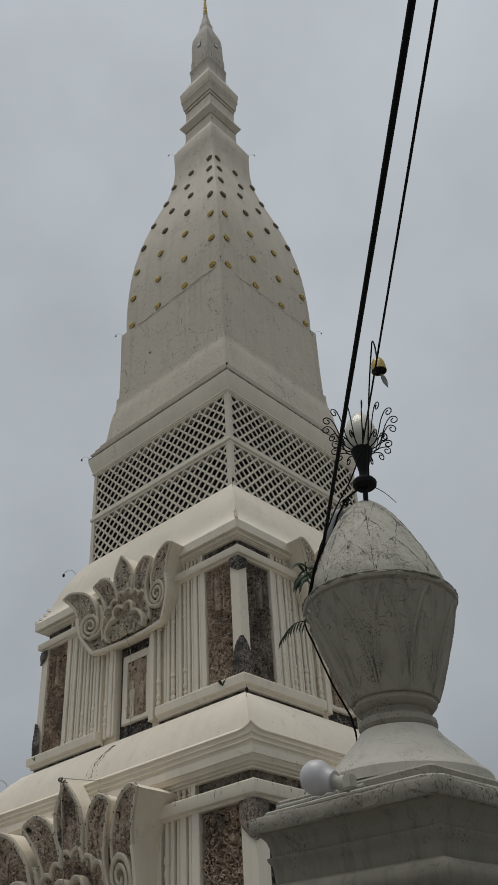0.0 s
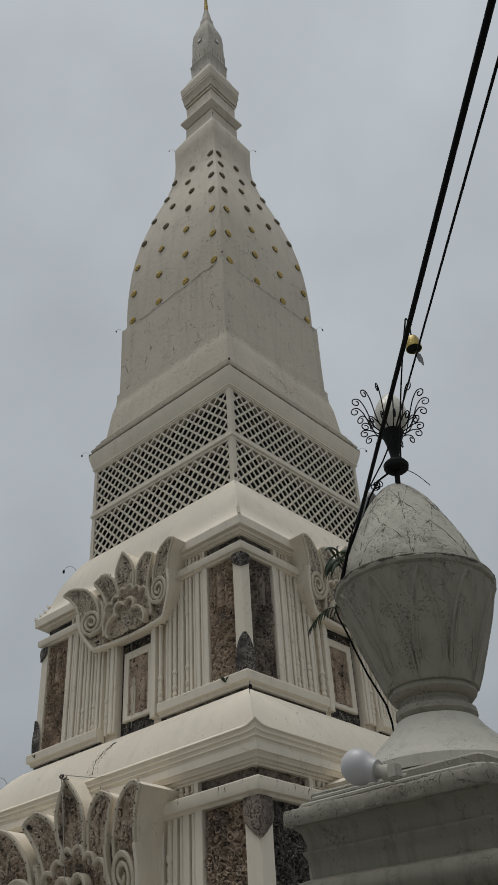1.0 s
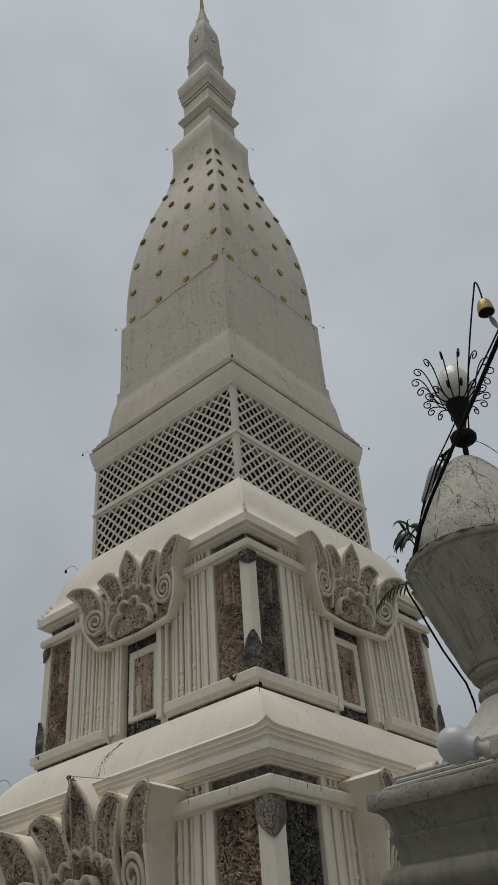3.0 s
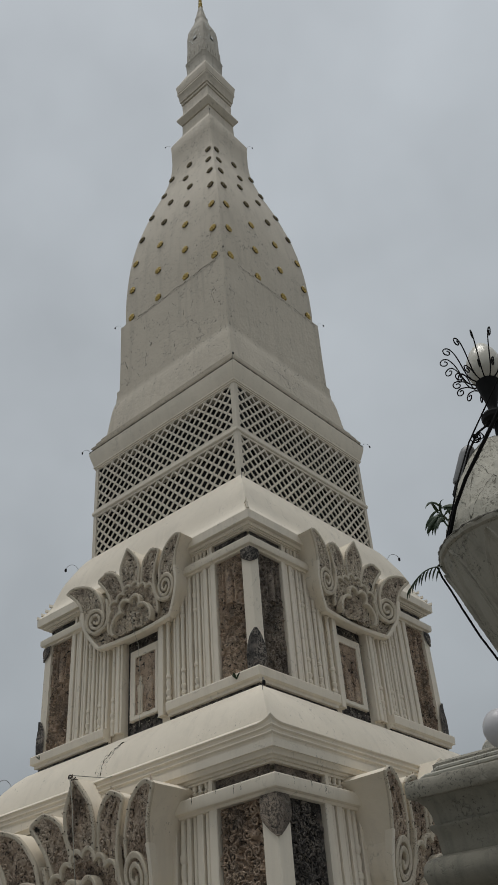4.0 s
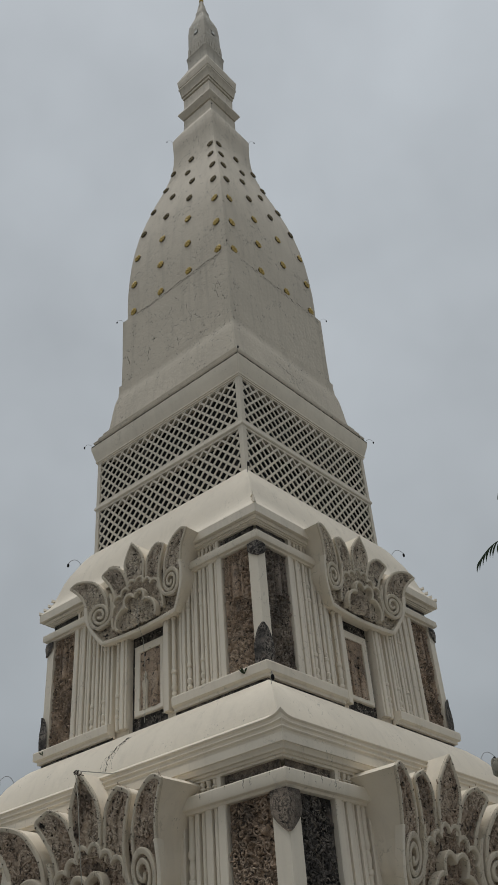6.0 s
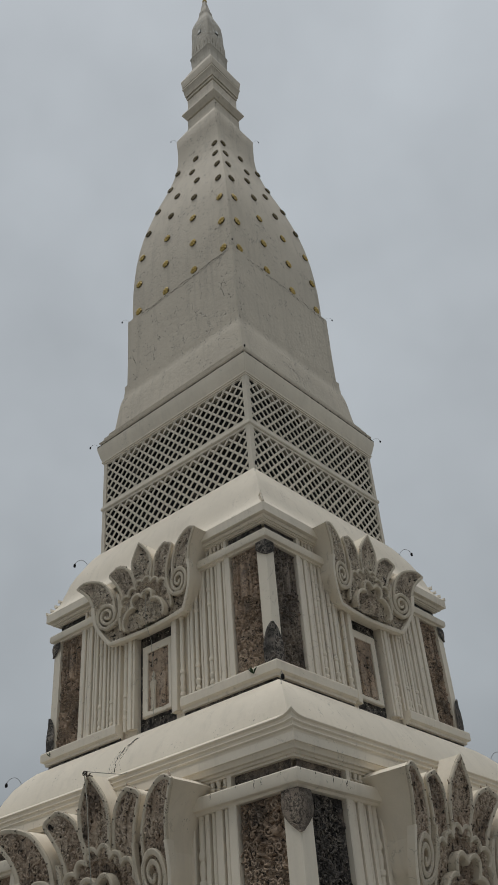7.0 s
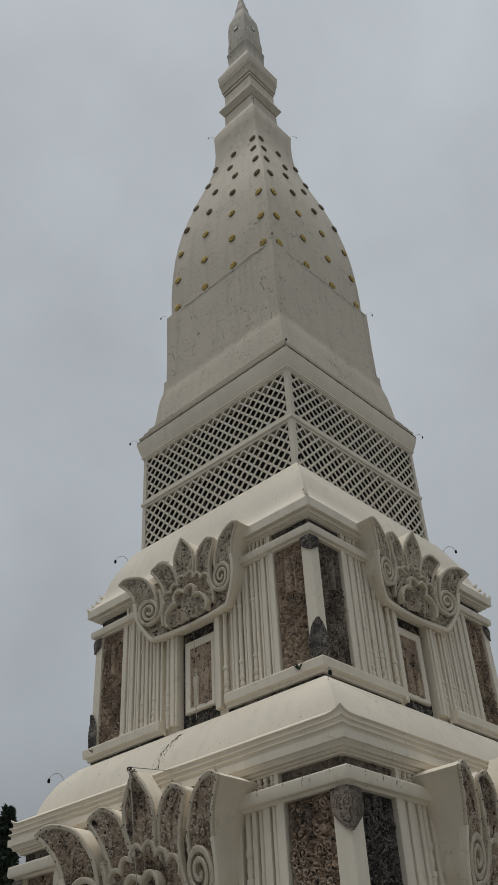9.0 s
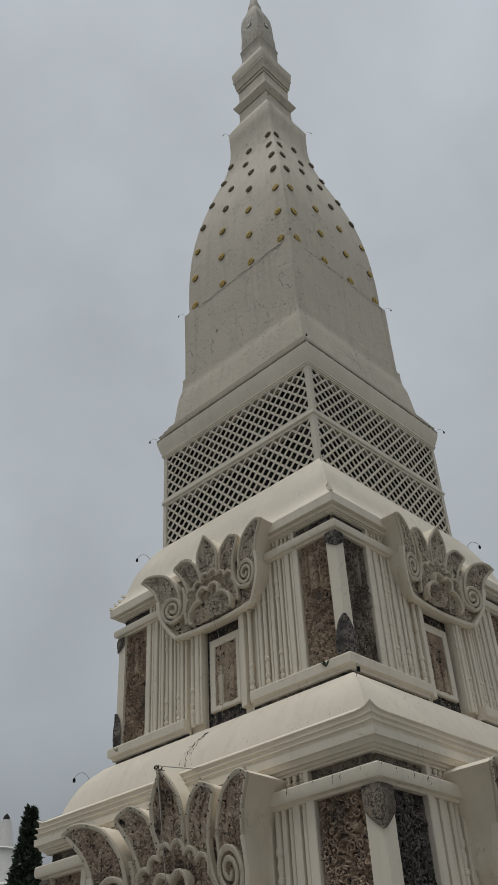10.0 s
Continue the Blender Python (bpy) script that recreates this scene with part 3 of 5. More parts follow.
def pediments(crest, s, seed, clay, lean, tall, hollow):
    """The flame-shaped ornament over each niche, made once and set on all four faces. crest: height of its lower edge; hollow: how far its middle lies back."""
    def at(u, v, out=0.0):
        # the ornament is hollowed like a shell: its flanks stand forward of the middle
        bowl = -hollow + (0.07 + 0.4 * hollow) * min(2.9, u * u)
        return Vector((u * s, -(2.86 + lean * v + bowl) * s - out, crest + v * s * tall))

    def band(bm, path, width, low, high, inward=None):
        """A flat strip along a path of (u, v), standing from low to high in front of the shell. inward: where its inner side looks."""
        rings = []
        for i, q in enumerate(path):
            d = (path[min(len(path) - 1, i + 1)] - path[max(0, i - 1)]).normalized()
            nr = Vector((-d.y, d.x))
            if inward is not None and nr.dot(inward - q) < 0:
                nr = -nr
            w = width[i] if isinstance(width, list) else width
            a, b = q - nr * w / 2, q + nr * w / 2
            c = 0.22
            rings.append([at(a.x, a.y, low * s), at(a.x, a.y, (high - 0.012) * s), at(*(a + (b - a) * c), high * s), at(*(b + (a - b) * c), high * s), at(b.x, b.y, (high - 0.012) * s), at(b.x, b.y, low * s)])
        loft(bm, rings)

    made = []
    flip = lambda edge: [(-u, v) for u, v in edge]
    leaves = ((*LEAF_C, True), (*LEAF_B, False), (flip(LEAF_B[1]), flip(LEAF_B[0]), False), (*LEAF_A, False), (flip(LEAF_A[1]), flip(LEAF_A[0]), False))
    back = -2.62 * s
    bm = bmesh.new()
    lathe(bm, [(0.012, 0), (0.011, 0.010), (0.0, 0.014)], 6)
    bmesh.ops.rotate(bm, verts=bm.verts[:], matrix=Matrix.Rotation(radians(90), 3, "X"))
    bolt = mesh_of("bolt", bm, BOLT)
    bolts = []
    rows_of, cols = 52, 34
    for n, (one, two, pointed) in enumerate(leaves):
        left, right = smooth_line(one, rows_of), smooth_line(two, rows_of)
        outline = left + right[::-1][1:]
        out = 0.03 if pointed else 0.0 if n < 3 else 0.02
        # sides drawn back to the wall
        bm = bmesh.new()
        front = [bm.verts.new(at(q.x, q.y, (out + 0.01) * s)) for q in outline]
        rear = [bm.verts.new((q.x * s, back, crest + q.y * s * tall)) for q in outline]
        for i in range(len(outline)):
            j = (i + 1) % len(outline)
            bm.faces.new((front[i], front[j], rear[j], rear[i]))
        made.append(("leaf_side", mesh_of("leaf_side", bm, CREAM, 50), ""))
        bm = bmesh.new()
        grid = []
        for r, (p, nr) in enumerate(zip(left, right)):
            row = []
            for i in range(cols + 1):
                q = p + (nr - p) * (i / cols)
                rim = min(1.0, (1 - abs(2 * i / cols - 1)) * 5, (len(left) - 1 - r) * 0.25)
                d = rim * 0.028 * s * (scrollwork(q.x, q.y, 0.145, seed + n) - 0.45)
                if pointed:
                    d += 0.035 * s * max(0, 1 - abs(2 * i / cols - 1) * 9) * rim
                row.append(bm.verts.new(at(q.x, q.y, out * s + 0.004 * s + d)))
            grid.append(row)
        for a, bb in zip(grid, grid[1:]):
            for i in range(cols):
                bm.faces.new((a[i], a[i + 1], bb[i + 1], bb[i]))
        spots = []
        for r in range(5, rows_of - 4, 4):
            wide = (right[r] - left[r]).length
            many = max(1, int((wide - 0.07) / 0.105))
            spots += [tuple(left[r] + (right[r] - left[r]) * (i + 0.5 + 0.15 * math.sin(r * 3 + i * 5)) / many) for i in range(many)]
        curls(bm, spots, lambda u, v: at(u, v, (out + 0.004) * s), 0.046, 0.0125 * s, seed * 7 + n)
        made.append(("leaf_relief", mesh_of("leaf_relief", bm, clay, 60), "carved clay face of a leaf"))
        bm = bmesh.new()
        mid = Vector((sum(q.x for q in outline) / len(outline), sum(q.y for q in outline) / len(outline)))
        band(bm, [q + (mid - q).normalized() * 0.020 for q in outline], 0.058, out - 0.01, out + 0.026)
        made.append(("leaf_rim", mesh_of("leaf_rim", bm, RIMCREAM, 40), ""))
        if s > 1:
            for i in range(10, len(outline) - 8, 12):
                q = outline[i] + (mid - outline[i]).normalized() * 0.018
                bolts.append(at(q.x, q.y, (out + 0.026) * s))
    # scrolls: a stem that runs down beside the arches and winds up into a spiral
    for side in (-1, 1):
        path, widths = [], []
        for i in range(72):
            q = i / 71
            a = q * math.tau * 2.2 + 1.7
            r = 0.035 + 0.215 * q ** 0.95
            path.append(Vector((side * (0.95 + r * math.sin(a)), 0.59 + 1.06 * r * math.cos(a))))
            widths.append(0.050 + 0.024 * q)
        tail = smooth_line([(abs(path[-1].x), path[-1].y), (0.76, 0.40), (0.66, 0.56), (0.64, 0.78), (0.66, 0.96)], 20)[1:]
        path += [Vector((side * q.x, q.y)) for q in tail]
        widths += [0.074 - 0.024 * i / 19 for i in range(20)]
        bm = bmesh.new()
        band(bm, path, widths, 0.0, 0.075)
        made.append(("scroll", mesh_of("scroll", bm, RIMCREAM, 40), "cream spiral scroll"))

    # two cusped arches, one inside the other: pale standing rims round carved fields
    def cusped(name, corners, bulges, low, high, width, centre, mat):
        path = []
        for n, (a, b) in enumerate(zip(corners, corners[1:])):
            a, b = Vector(a), Vector(b)
            mid, half = (a + b) / 2, (b - a) / 2
            nr = Vector((-half.y, half.x))
            if nr.dot(mid - Vector(centre)) < 0:
                nr = -nr
            seg = [mid - half * math.cos(x) + nr * bulges[n] * math.sin(x) for x in np.linspace(0, math.pi, 17)]
            path += seg if not path else seg[1:]
        bm = bmesh.new()
        band(bm, path, width, low, high)
        made.append((name + "_rim", mesh_of(name + "_rim", bm, RIMCREAM, 40), "cream cusped arch rim"))
        bm = bmesh.new()
        rings = []
        for t in np.linspace(1.0, 0.06, 24):
            ring = []
            for q in path:
                p = Vector(centre) + (q - Vector(centre)) * t
                ring.append(bm.verts.new(at(p.x, p.y, low * s + 0.025 * s + (0.04 * s * (scrollwork(p.x, p.y, 0.11, seed + 40) - 0.45) if t < 1 else 0))))
            rings.append(ring)
        base = [bm.verts.new(at(q.x, q.y, -0.05 * s)) for q in path]
        for a, b in zip([base] + rings, rings):
            for i in range(len(path) - 1):
                bm.faces.new((a[i], a[i + 1], b[i + 1], b[i]))
        spots = [tuple(Vector(centre) + (path[i] - Vector(centre)) * t) for t in (0.88, 0.70, 0.50, 0.30) for i in range(4, len(path) - 4, max(5, int(5 / t)))]
        curls(bm, spots, lambda u, v: at(u, v, low * s + 0.022 * s), 0.042, 0.0115 * s, seed + 3)
        made.append((name + "_relief", mesh_of(name + "_relief", bm, mat, 60), "carved clay inside a cusped arch"))

    def mirrored(half):
        return [(-u, v) for u, v in half[:0:-1]] + half
    outer = [(0.0, 0.97), (0.205, 0.885), (0.385, 0.80), (0.575, 0.64), (0.64, 0.20)]
    cusped("outer_arch", mirrored(outer), [0.25, 0.95, 0.95, 1.05, 1.05, 0.95, 0.95, 0.25], 0.0, 0.07, 0.052, (0, 0.25), clay)
    inner = [(0.0, 0.63), (0.235, 0.48), (0.48, 0.09)]
    cusped("inner_arch", mirrored(inner), [0.62, 1.25, 1.25, 0.62], 0.03, 0.15, 0.056, (0, 0.08), clay)
    # a carved palmette that swells out of the inner arch
    bm = bmesh.new()
    grid = []
    for j in range(29):
        v = 0.06 + 0.40 * j / 28
        half = 0.20 * math.sqrt(max(0.02, 1 - ((v - 0.20) / 0.27) ** 2)) + 0.03
        grid.append([bm.verts.new(at(half * (i / 14 - 1), v, 0.05 * s + 0.07 * s * math.sqrt(max(0, 1 - (i / 14 - 1) ** 2)) + 0.05 * s * scrollwork(half * (i / 14 - 1), v, 0.10, seed + 60))) for i in range(29)])
    for a, b in zip(grid, grid[1:]):
        for i in range(28):
            bm.faces.new((a[i], a[i + 1], b[i + 1], b[i]))
    made.append(("palmette", mesh_of("palmette", bm, clay, 60), "swelling carved clay palmette"))
    # field behind, with its bottom rim
    bm = bmesh.new()
    nx, nz = 150, 64
    grid = []

    def half_at(v):
        return 0.97 + 0.30 * min(1, v / 0.5) if v < 0.8 else 1.27 - 1.1 * (v - 0.8)
    for j in range(nz + 1):
        v = 0.98 * j / nz
        grid.append([bm.verts.new(at(half_at(v) * (2 * i / nx - 1), v, 0.04 * s * scrollwork(half_at(v) * (2 * i / nx - 1), v, 0.10, seed + 30) - 0.04 * s)) for i in range(nx + 1)])
    for a, b in zip(grid, grid[1:]):
        for i in range(nx):
            bm.faces.new((a[i], a[i + 1], b[i + 1], b[i]))
    field = mesh_of("pediment", bm, clay, 60)
    bm = bmesh.new()
    border = [(half_at(0.98 * j / 12), 0.98 * j / 12) for j in range(13)]
    along = [(0.97 * (i / 10 - 1), 0.0) for i in range(1, 20)]
    loop = [(-u, v) for u, v in border[::-1]] + along + border
    front = [bm.verts.new(at(u, v, 0.0)) for u, v in loop]
    rear = [bm.verts.new((u * s, back, crest + v * s * tall)) for u, v in loop]
    for i in range(len(loop) - 1):
        bm.faces.new((front[i], front[i + 1], rear[i + 1], rear[i]))
    made.append(("field_side", mesh_of("field_side", bm, CREAM, 40), ""))
    rim = smooth_line([(-1.28, 0.86), (-1.27, 0.62), (-1.21, 0.40), (-1.07, 0.15), (-0.96, 0.0)], 16) + [Vector(q) for q in along] + smooth_line([(0.96, 0.0), (1.07, 0.15), (1.21, 0.40), (1.27, 0.62), (1.28, 0.86)], 16)
    bm = bmesh.new()
    band(bm, rim, 0.075, -0.05, 0.06)
    made.append(("bottom_rim", mesh_of("bottom_rim", bm, CREAM, 40), "cream moulded lower edge"))
    for k in range(4):
        body = part("pediment", field, None, pagoda, "flame-shaped cream and clay ornament with leaves and scrolls", turn4(k))
        for name, me, label in made:
            part(name, me, None, body, label)
        for p in bolts:
            part("bolt", bolt, None, body, "", Matrix.Translation(p))


storey(*STOREYS[0], 3.0, CLAY, CLAY_PALE, 0.135, 8.355, 0.91, 0.045)
storey(*STOREYS[1], 9.0, CLAY, CLAY_TAN, 0.22, 3.28, 0.98, 0.12)


def stepped(steps, a, b):
    """Small treads from point a up to point b."""
    pts = []
    for i in range(steps):
        q0, q1 = i / steps, (i + 1) / steps
        h0, h1 = a[0] + (b[0] - a[0]) * q0, a[0] + (b[0] - a[0]) * q1
        z0, z1 = a[1] + (b[1] - a[1]) * q0, a[1] + (b[1] - a[1]) * q1
        pts += [(h0 - 0.05, z0 + 0.002), (h0 - 0.046, z0 + (z1 - z0) * 0.45), (h0 - 0.006, z0 + (z1 - z0) * 0.72), (h0, z0 + (z1 - z0) * 0.85), (h0, z1)]
    return pts


def crested(bm, below, top, curve):
    """Three flaring eave courses whose corners turn up into a small horn."""
    prof = [(h, z, 0.0) for h, z in below]
    for i, lift in enumerate((0.012, 0.03, 0.085)):
        h, z = top[0] - 0.006 * i, top[1] + 0.084 * i
        low = (0.0, 0.012, 0.03)[i]
        prof += [(h - 0.040, z + 0.002, low), (h - 0.039, z + 0.024, low), (h - 0.028, z + 0.052, (low + lift) / 2), (h - 0.002, z + 0.067, lift), (h + 0.002, z + 0.073, lift), (h, z + 0.083, lift)]
    prof += [(top[0] - 0.08, prof[-1][1] + 0.012, 0.03)] + [(h, z, 0.0) for h, z in curve]
    rings = []
    for h, z, lift in prof:
        ring = []
        for k in range(4):
            for d in (0.0, 0.04, 0.09, 0.16, 0.27, 0.5, 2.0):
                ring.append((d - h, d))
            for d in (0.5, 0.27, 0.16, 0.09, 0.04):
                ring.append((h - d, d))
            ring[-12:] = [pose(0, 0, 0, 0, 0, 90 * k) @ Vector((u, -h, z + lift * max(0.0, 1 - d / 0.27) ** 2)) for u, d in ring[-12:]]
        rings.append(ring)
    loft(bm, rings)


def roofs():
    for first, face, top, curve in (((2.70, 9.452), (2.945, 9.47), (2.95, 9.63), [(2.935, 9.655), (2.88, 9.72), (2.82, 9.80), (2.77, 9.89), (2.73, 10.0), (2.70, 10.10), (2.635, 10.32), (2.56, 10.50), (2.47, 10.66), (2.38, 10.83), (2.30, 10.95), (2.24, 11.02), (2.1, 11.03)]),
                                    ((3.47, 5.215), (3.735, 5.225), (3.74, 5.335), [(3.42, 5.74), (3.385, 5.86), (3.31, 6.03), (3.20, 6.22), (3.06, 6.37), (2.92, 6.49), (2.80, 6.55), (2.5, 6.57)])):
        bm = bmesh.new()
        if first[0] > 3:
            crested(bm, [first, face, top], top, curve)
        else:
            square_loft(bm, [first, face, top] + curve)
        part("roof_slope", bm, CREAM, pagoda, "cream curved roof slope with flared eaves")
    bm = bmesh.new()
    loft(bm, [[(x + k * 0.022, y, z) for y, z in ((-r, -0.03), (r, -0.03), (r * 0.6, h), (-r * 0.6, h))] for k, (x, r, h) in enumerate(((-0.06, 0.05, 0.0), (0.0, 0.04, 0.035), (0.045, 0.018, 0.06)))])
    horn = mesh_of("corner_horn", bm, CREAM)
    for k in range(4):
        for h, z in ((2.915, 9.67), (2.855, 9.75), (2.80, 9.84), (2.752, 9.95)):
            part("corner_horn", horn, None, pagoda, "", turn4(k) @ Matrix.Translation((h, -h, z)) @ pose(0, 0, 0, 0, 0, -45) @ Matrix.Scale(0.75, 4))


roofs()

# ---- lattice storey ----
LAT0, LAT1, LAT2, LAT3, LH = 11.00, 12.10, 12.24, 13.40, 2.205


def slat_mesh(length, width=0.050, depth=0.010):
    bm = bmesh.new()
    w, c = width / 2, 0.006
    loft(bm, [[(x, y, z) for y, z in ((depth, -w), (depth, w), (0, w), (-c, w - c), (-c, -w + c), (0, -w))] for x in (-length / 2, length / 2)])
    return mesh_of("slat", bm, LATTICE)


def lattice():
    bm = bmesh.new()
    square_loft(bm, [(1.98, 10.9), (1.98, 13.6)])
    part("inner_wall", bm, INNER, pagoda, "rough inner wall behind the lattice, painted near black for enclosed shade")
    # corner boxes added in the same shade colour to close see-through gaps
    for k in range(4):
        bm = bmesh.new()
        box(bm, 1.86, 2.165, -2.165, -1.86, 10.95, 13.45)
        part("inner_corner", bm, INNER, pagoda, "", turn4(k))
    # pale blocks piled behind the lattice
    bm = bmesh.new()
    box(bm, -0.09, 0.09, -0.05, 0.05, -0.06, 0.06)
    bmesh.ops.bevel(bm, geom=bm.edges[:], offset=0.012, segments=1, affect="EDGES")
    block = mesh_of("inner_block", bm, BLOCK)
    rnd = random.Random(5)
    for k in range(4):
        for i in range(22):
            part("inner_block", block, None, pagoda, "", turn4(k) @ pose(rnd.uniform(-1.85, 1.85), -1.99, rnd.uniform(11.1, 13.3), 0, rnd.uniform(-4, 4), 0))
    bm = bmesh.new()
    square_loft(bm, [(2.10, 12.12), (2.215, 12.125), (2.235, 12.15), (2.235, 12.20), (2.215, 12.235), (2.10, 12.24)])
    part("middle_rail", bm, LATTICE, pagoda, "cream rail between two lattice bands")
    for k in range(4):
        bm = bmesh.new()
        prism(bm, [(2.10, -LH - 0.006), (LH - 0.006, -LH - 0.006), (LH + 0.006, -LH + 0.006), (LH + 0.006, -2.10), (2.10, -2.10)], 11.0, 13.42)
        part("corner_post", bm, LATTICE, pagoda, "", turn4(k))
    cache = {}
    for z0, z1 in ((LAT0, 12.122), (12.238, LAT3 + 0.01)):
        H, W = z1 - z0, 2.105
        pieces = []
        for direction in (1, -1):
            pitch = 0.248
            n = int((2 * W + H) / pitch) + 1
            for i in range(n):
                # line x = c + direction * (z - z0)
                c = -W - H + i * pitch + 0.06 if direction > 0 else -W + i * pitch + 0.06
                lo, hi = 0.0, H
                if direction > 0:
                    lo, hi = max(lo, -W - c), min(hi, W - c)
                else:
                    lo, hi = max(lo, c - W), min(hi, c + W)
                if hi - lo < 0.09:
                    continue
                mid = (lo + hi) / 2
                length = round((hi - lo) * math.sqrt(2) / 0.05) * 0.05
                if length not in cache:
                    cache[length] = slat_mesh(length)
                pieces.append((cache[length], c + direction * mid, z0 + mid, direction))
        for k in range(4):
            bm = bmesh.new()
            for a, b in ((z0, z0 + 0.05), (z1 - 0.05, z1)):
                box(bm, -2.11, 2.11, -LH, -LH + 0.06, a, b)
            band = part("lattice_screen", bm, LATTICE, pagoda, "diagonal plaster lattice screen", turn4(k))
            for me, x, z, direction in pieces:
                part("slat", me, None, band, "", pose(x, -LH + (0.012 if direction > 0 else 0.018), z, 0, -45 * direction, 0))


lattice()


# ---- shaft, bell and spire ----
def shaft():
    def piece(name, profile, label="", mat=SHAFT, soft=0.0):
        bm = bmesh.new()
        square_loft(bm, profile, soft)
        return part(name, bm, mat, pagoda, label)
    piece("upper_cornice", [(2.10, 13.395), (2.225, 13.40), (2.225, 13.43), (2.245, 13.44), (2.25, 13.475), (2.235, 13.48), (2.265, 13.56), (2.295, 13.68), (2.325, 13.80), (2.33, 13.885), (2.20, 13.90)] , "cream flared cornice over the lattice", CREAM)
    piece("shaft_foot", [(2.32, 13.89)] + stepped(3, (2.30, 13.89), (2.07, 14.30)) + [(2.05, 14.40), (2.025, 14.60), (2.00, 14.85), (1.97, 15.12), (1.935, 15.30), (1.905, 15.40), (1.905, 15.52), (1.86, 15.53), (1.8, 15.54)], "flared foot of the shaft")
    piece("shaft_body", [(1.86, 15.50), (1.895, 15.51), (1.90, 15.74), (1.855, 15.76), (1.852, 16.6), (1.862, 17.90), (1.862, 17.955), (1.74, 17.97)], "flat cracked cream shaft")
    bell = [(1.785, 17.96), (1.795, 18.45), (1.79, 19.0), (1.77, 19.53), (1.735, 20.1), (1.675, 20.68), (1.585, 21.3), (1.46, 21.9), (1.31, 22.55), (1.13, 23.2), (1.03, 23.6), (0.945, 24.0), (0.90, 24.3), (0.868, 24.62), (0.855, 24.98), (0.86, 25.4), (0.877, 25.85), (0.80, 26.05), (0.69, 26.32)]
    piece("bell_body", bell, "tall cream bell-shaped body with gilded rosettes", SHAFT, 0.05)
    piece("spire_neck", [(0.68, 26.31), (0.60, 26.50), (0.59, 26.62), (0.588, 27.0), (0.56, 27.005), (0.56, 27.05), (0.61, 27.07), (0.64, 27.14), (0.655, 27.16), (0.725, 27.30), (0.715, 27.38), (0.60, 27.55), (0.565, 27.62), (0.575, 28.14), (0.545, 28.145), (0.545, 28.20), (0.595, 28.22), (0.605, 28.30), (0.58, 28.305), (0.58, 28.345), (0.628, 28.36), (0.665, 28.72), (0.69, 28.76), (0.69, 28.84), (0.655, 28.845), (0.655, 28.88), (0.685, 28.89), (0.715, 29.22), (0.705, 29.28), (0.58, 29.62), (0.47, 29.95)], "stepped square spire mouldings")
    piece("spire_bulb", [(0.47, 29.94), (0.455, 30.0), (0.475, 30.6), (0.495, 30.66), (0.455, 30.72), (0.432, 31.1), (0.425, 31.8), (0.42, 32.3), (0.395, 32.75), (0.33, 33.05), (0.25, 33.35), (0.19, 33.72), (0.20, 33.80), (0.165, 33.90), (0.115, 34.3), (0.06, 34.70)], "grey bulb-shaped spire head with pale tile flecks", SPIRE, 0.09)
    # pale tile flecks and slots on the spire head; near-black boxes carry the slots' shade
    bm = bmesh.new()
    box(bm, -0.018, 0.018, -0.008, 0.02, -0.028, 0.028)
    fleck = mesh_of("tile_fleck", bm, FLECK)
    bm = bmesh.new()
    box(bm, -0.075, 0.075, -0.012, 0.02, -0.12, 0.12)
    slot = mesh_of("slot", bm, INNER)
    bm = bmesh.new()
    box(bm, -0.062, 0.055, -0.020, 0.02, -0.085, 0.06)
    pane = mesh_of("slot_tile", bm, FLECK)
    bm = bmesh.new()
    loft(bm, [[(x, y, z) for x, z in ((-0.05, -0.3), (0.05, -0.3), (0.052, 0.12), (0.03, 0.22), (0.0, 0.30), (-0.03, 0.22), (-0.052, 0.12))] for y in (-0.02, 0.03)])
    groove = mesh_of("rib", bm, SPIRE)
    rnd = random.Random(11)
    for k in range(4):
        part("slot", slot, None, pagoda, "", turn4(k) @ pose(0.02, -0.423, 32.0, 0, 0, 0))
        part("slot_tile", pane, None, pagoda, "", turn4(k) @ pose(0.02, -0.425, 32.03))
        for i in range(26):
            z = rnd.uniform(31.6, 33.2)
            h = 0.424 if z < 32.3 else 0.424 - (z - 32.3) * 0.06 if z < 32.75 else 0.397 - (z - 32.75) * 0.24
            part("tile_fleck", fleck, None, pagoda, "", turn4(k) @ pose(rnd.uniform(-0.3, 0.3) * (h / 0.42), -h, z, 0, rnd.uniform(-40, 40), 0))
        for i in range(6):
            part("rib", groove, None, pagoda, "", turn4(k) @ pose(-0.33 + 0.132 * i, -0.437, 31.0 + 0.08 * (i % 2)))
    bm = bmesh.new()
    prof = [(0.05, 34.65)]
    z = 34.7
    for i in range(7):
        r = 0.085 - 0.008 * i
        prof += [(r * 0.45, z), (r, z + 0.06), (r, z + 0.10), (r * 0.45, z + 0.17)]
        z += 0.21
    prof.append((0.015, z + 0.5))
    lathe(bm, prof, 12)
    part("finial", bm, GOLD, pagoda, "beaded gilded metal finial")
    return bell


BELL = shaft()


def bell_h(z):
    for (h0, z0), (h1, z1) in zip(BELL, BELL[1:]):
        if z0 <= z <= z1:
            return h0 + (h1 - h0) * (z - z0) / (z1 - z0), (h1 - h0) / (z1 - z0)
    return BELL[-1][0], 0


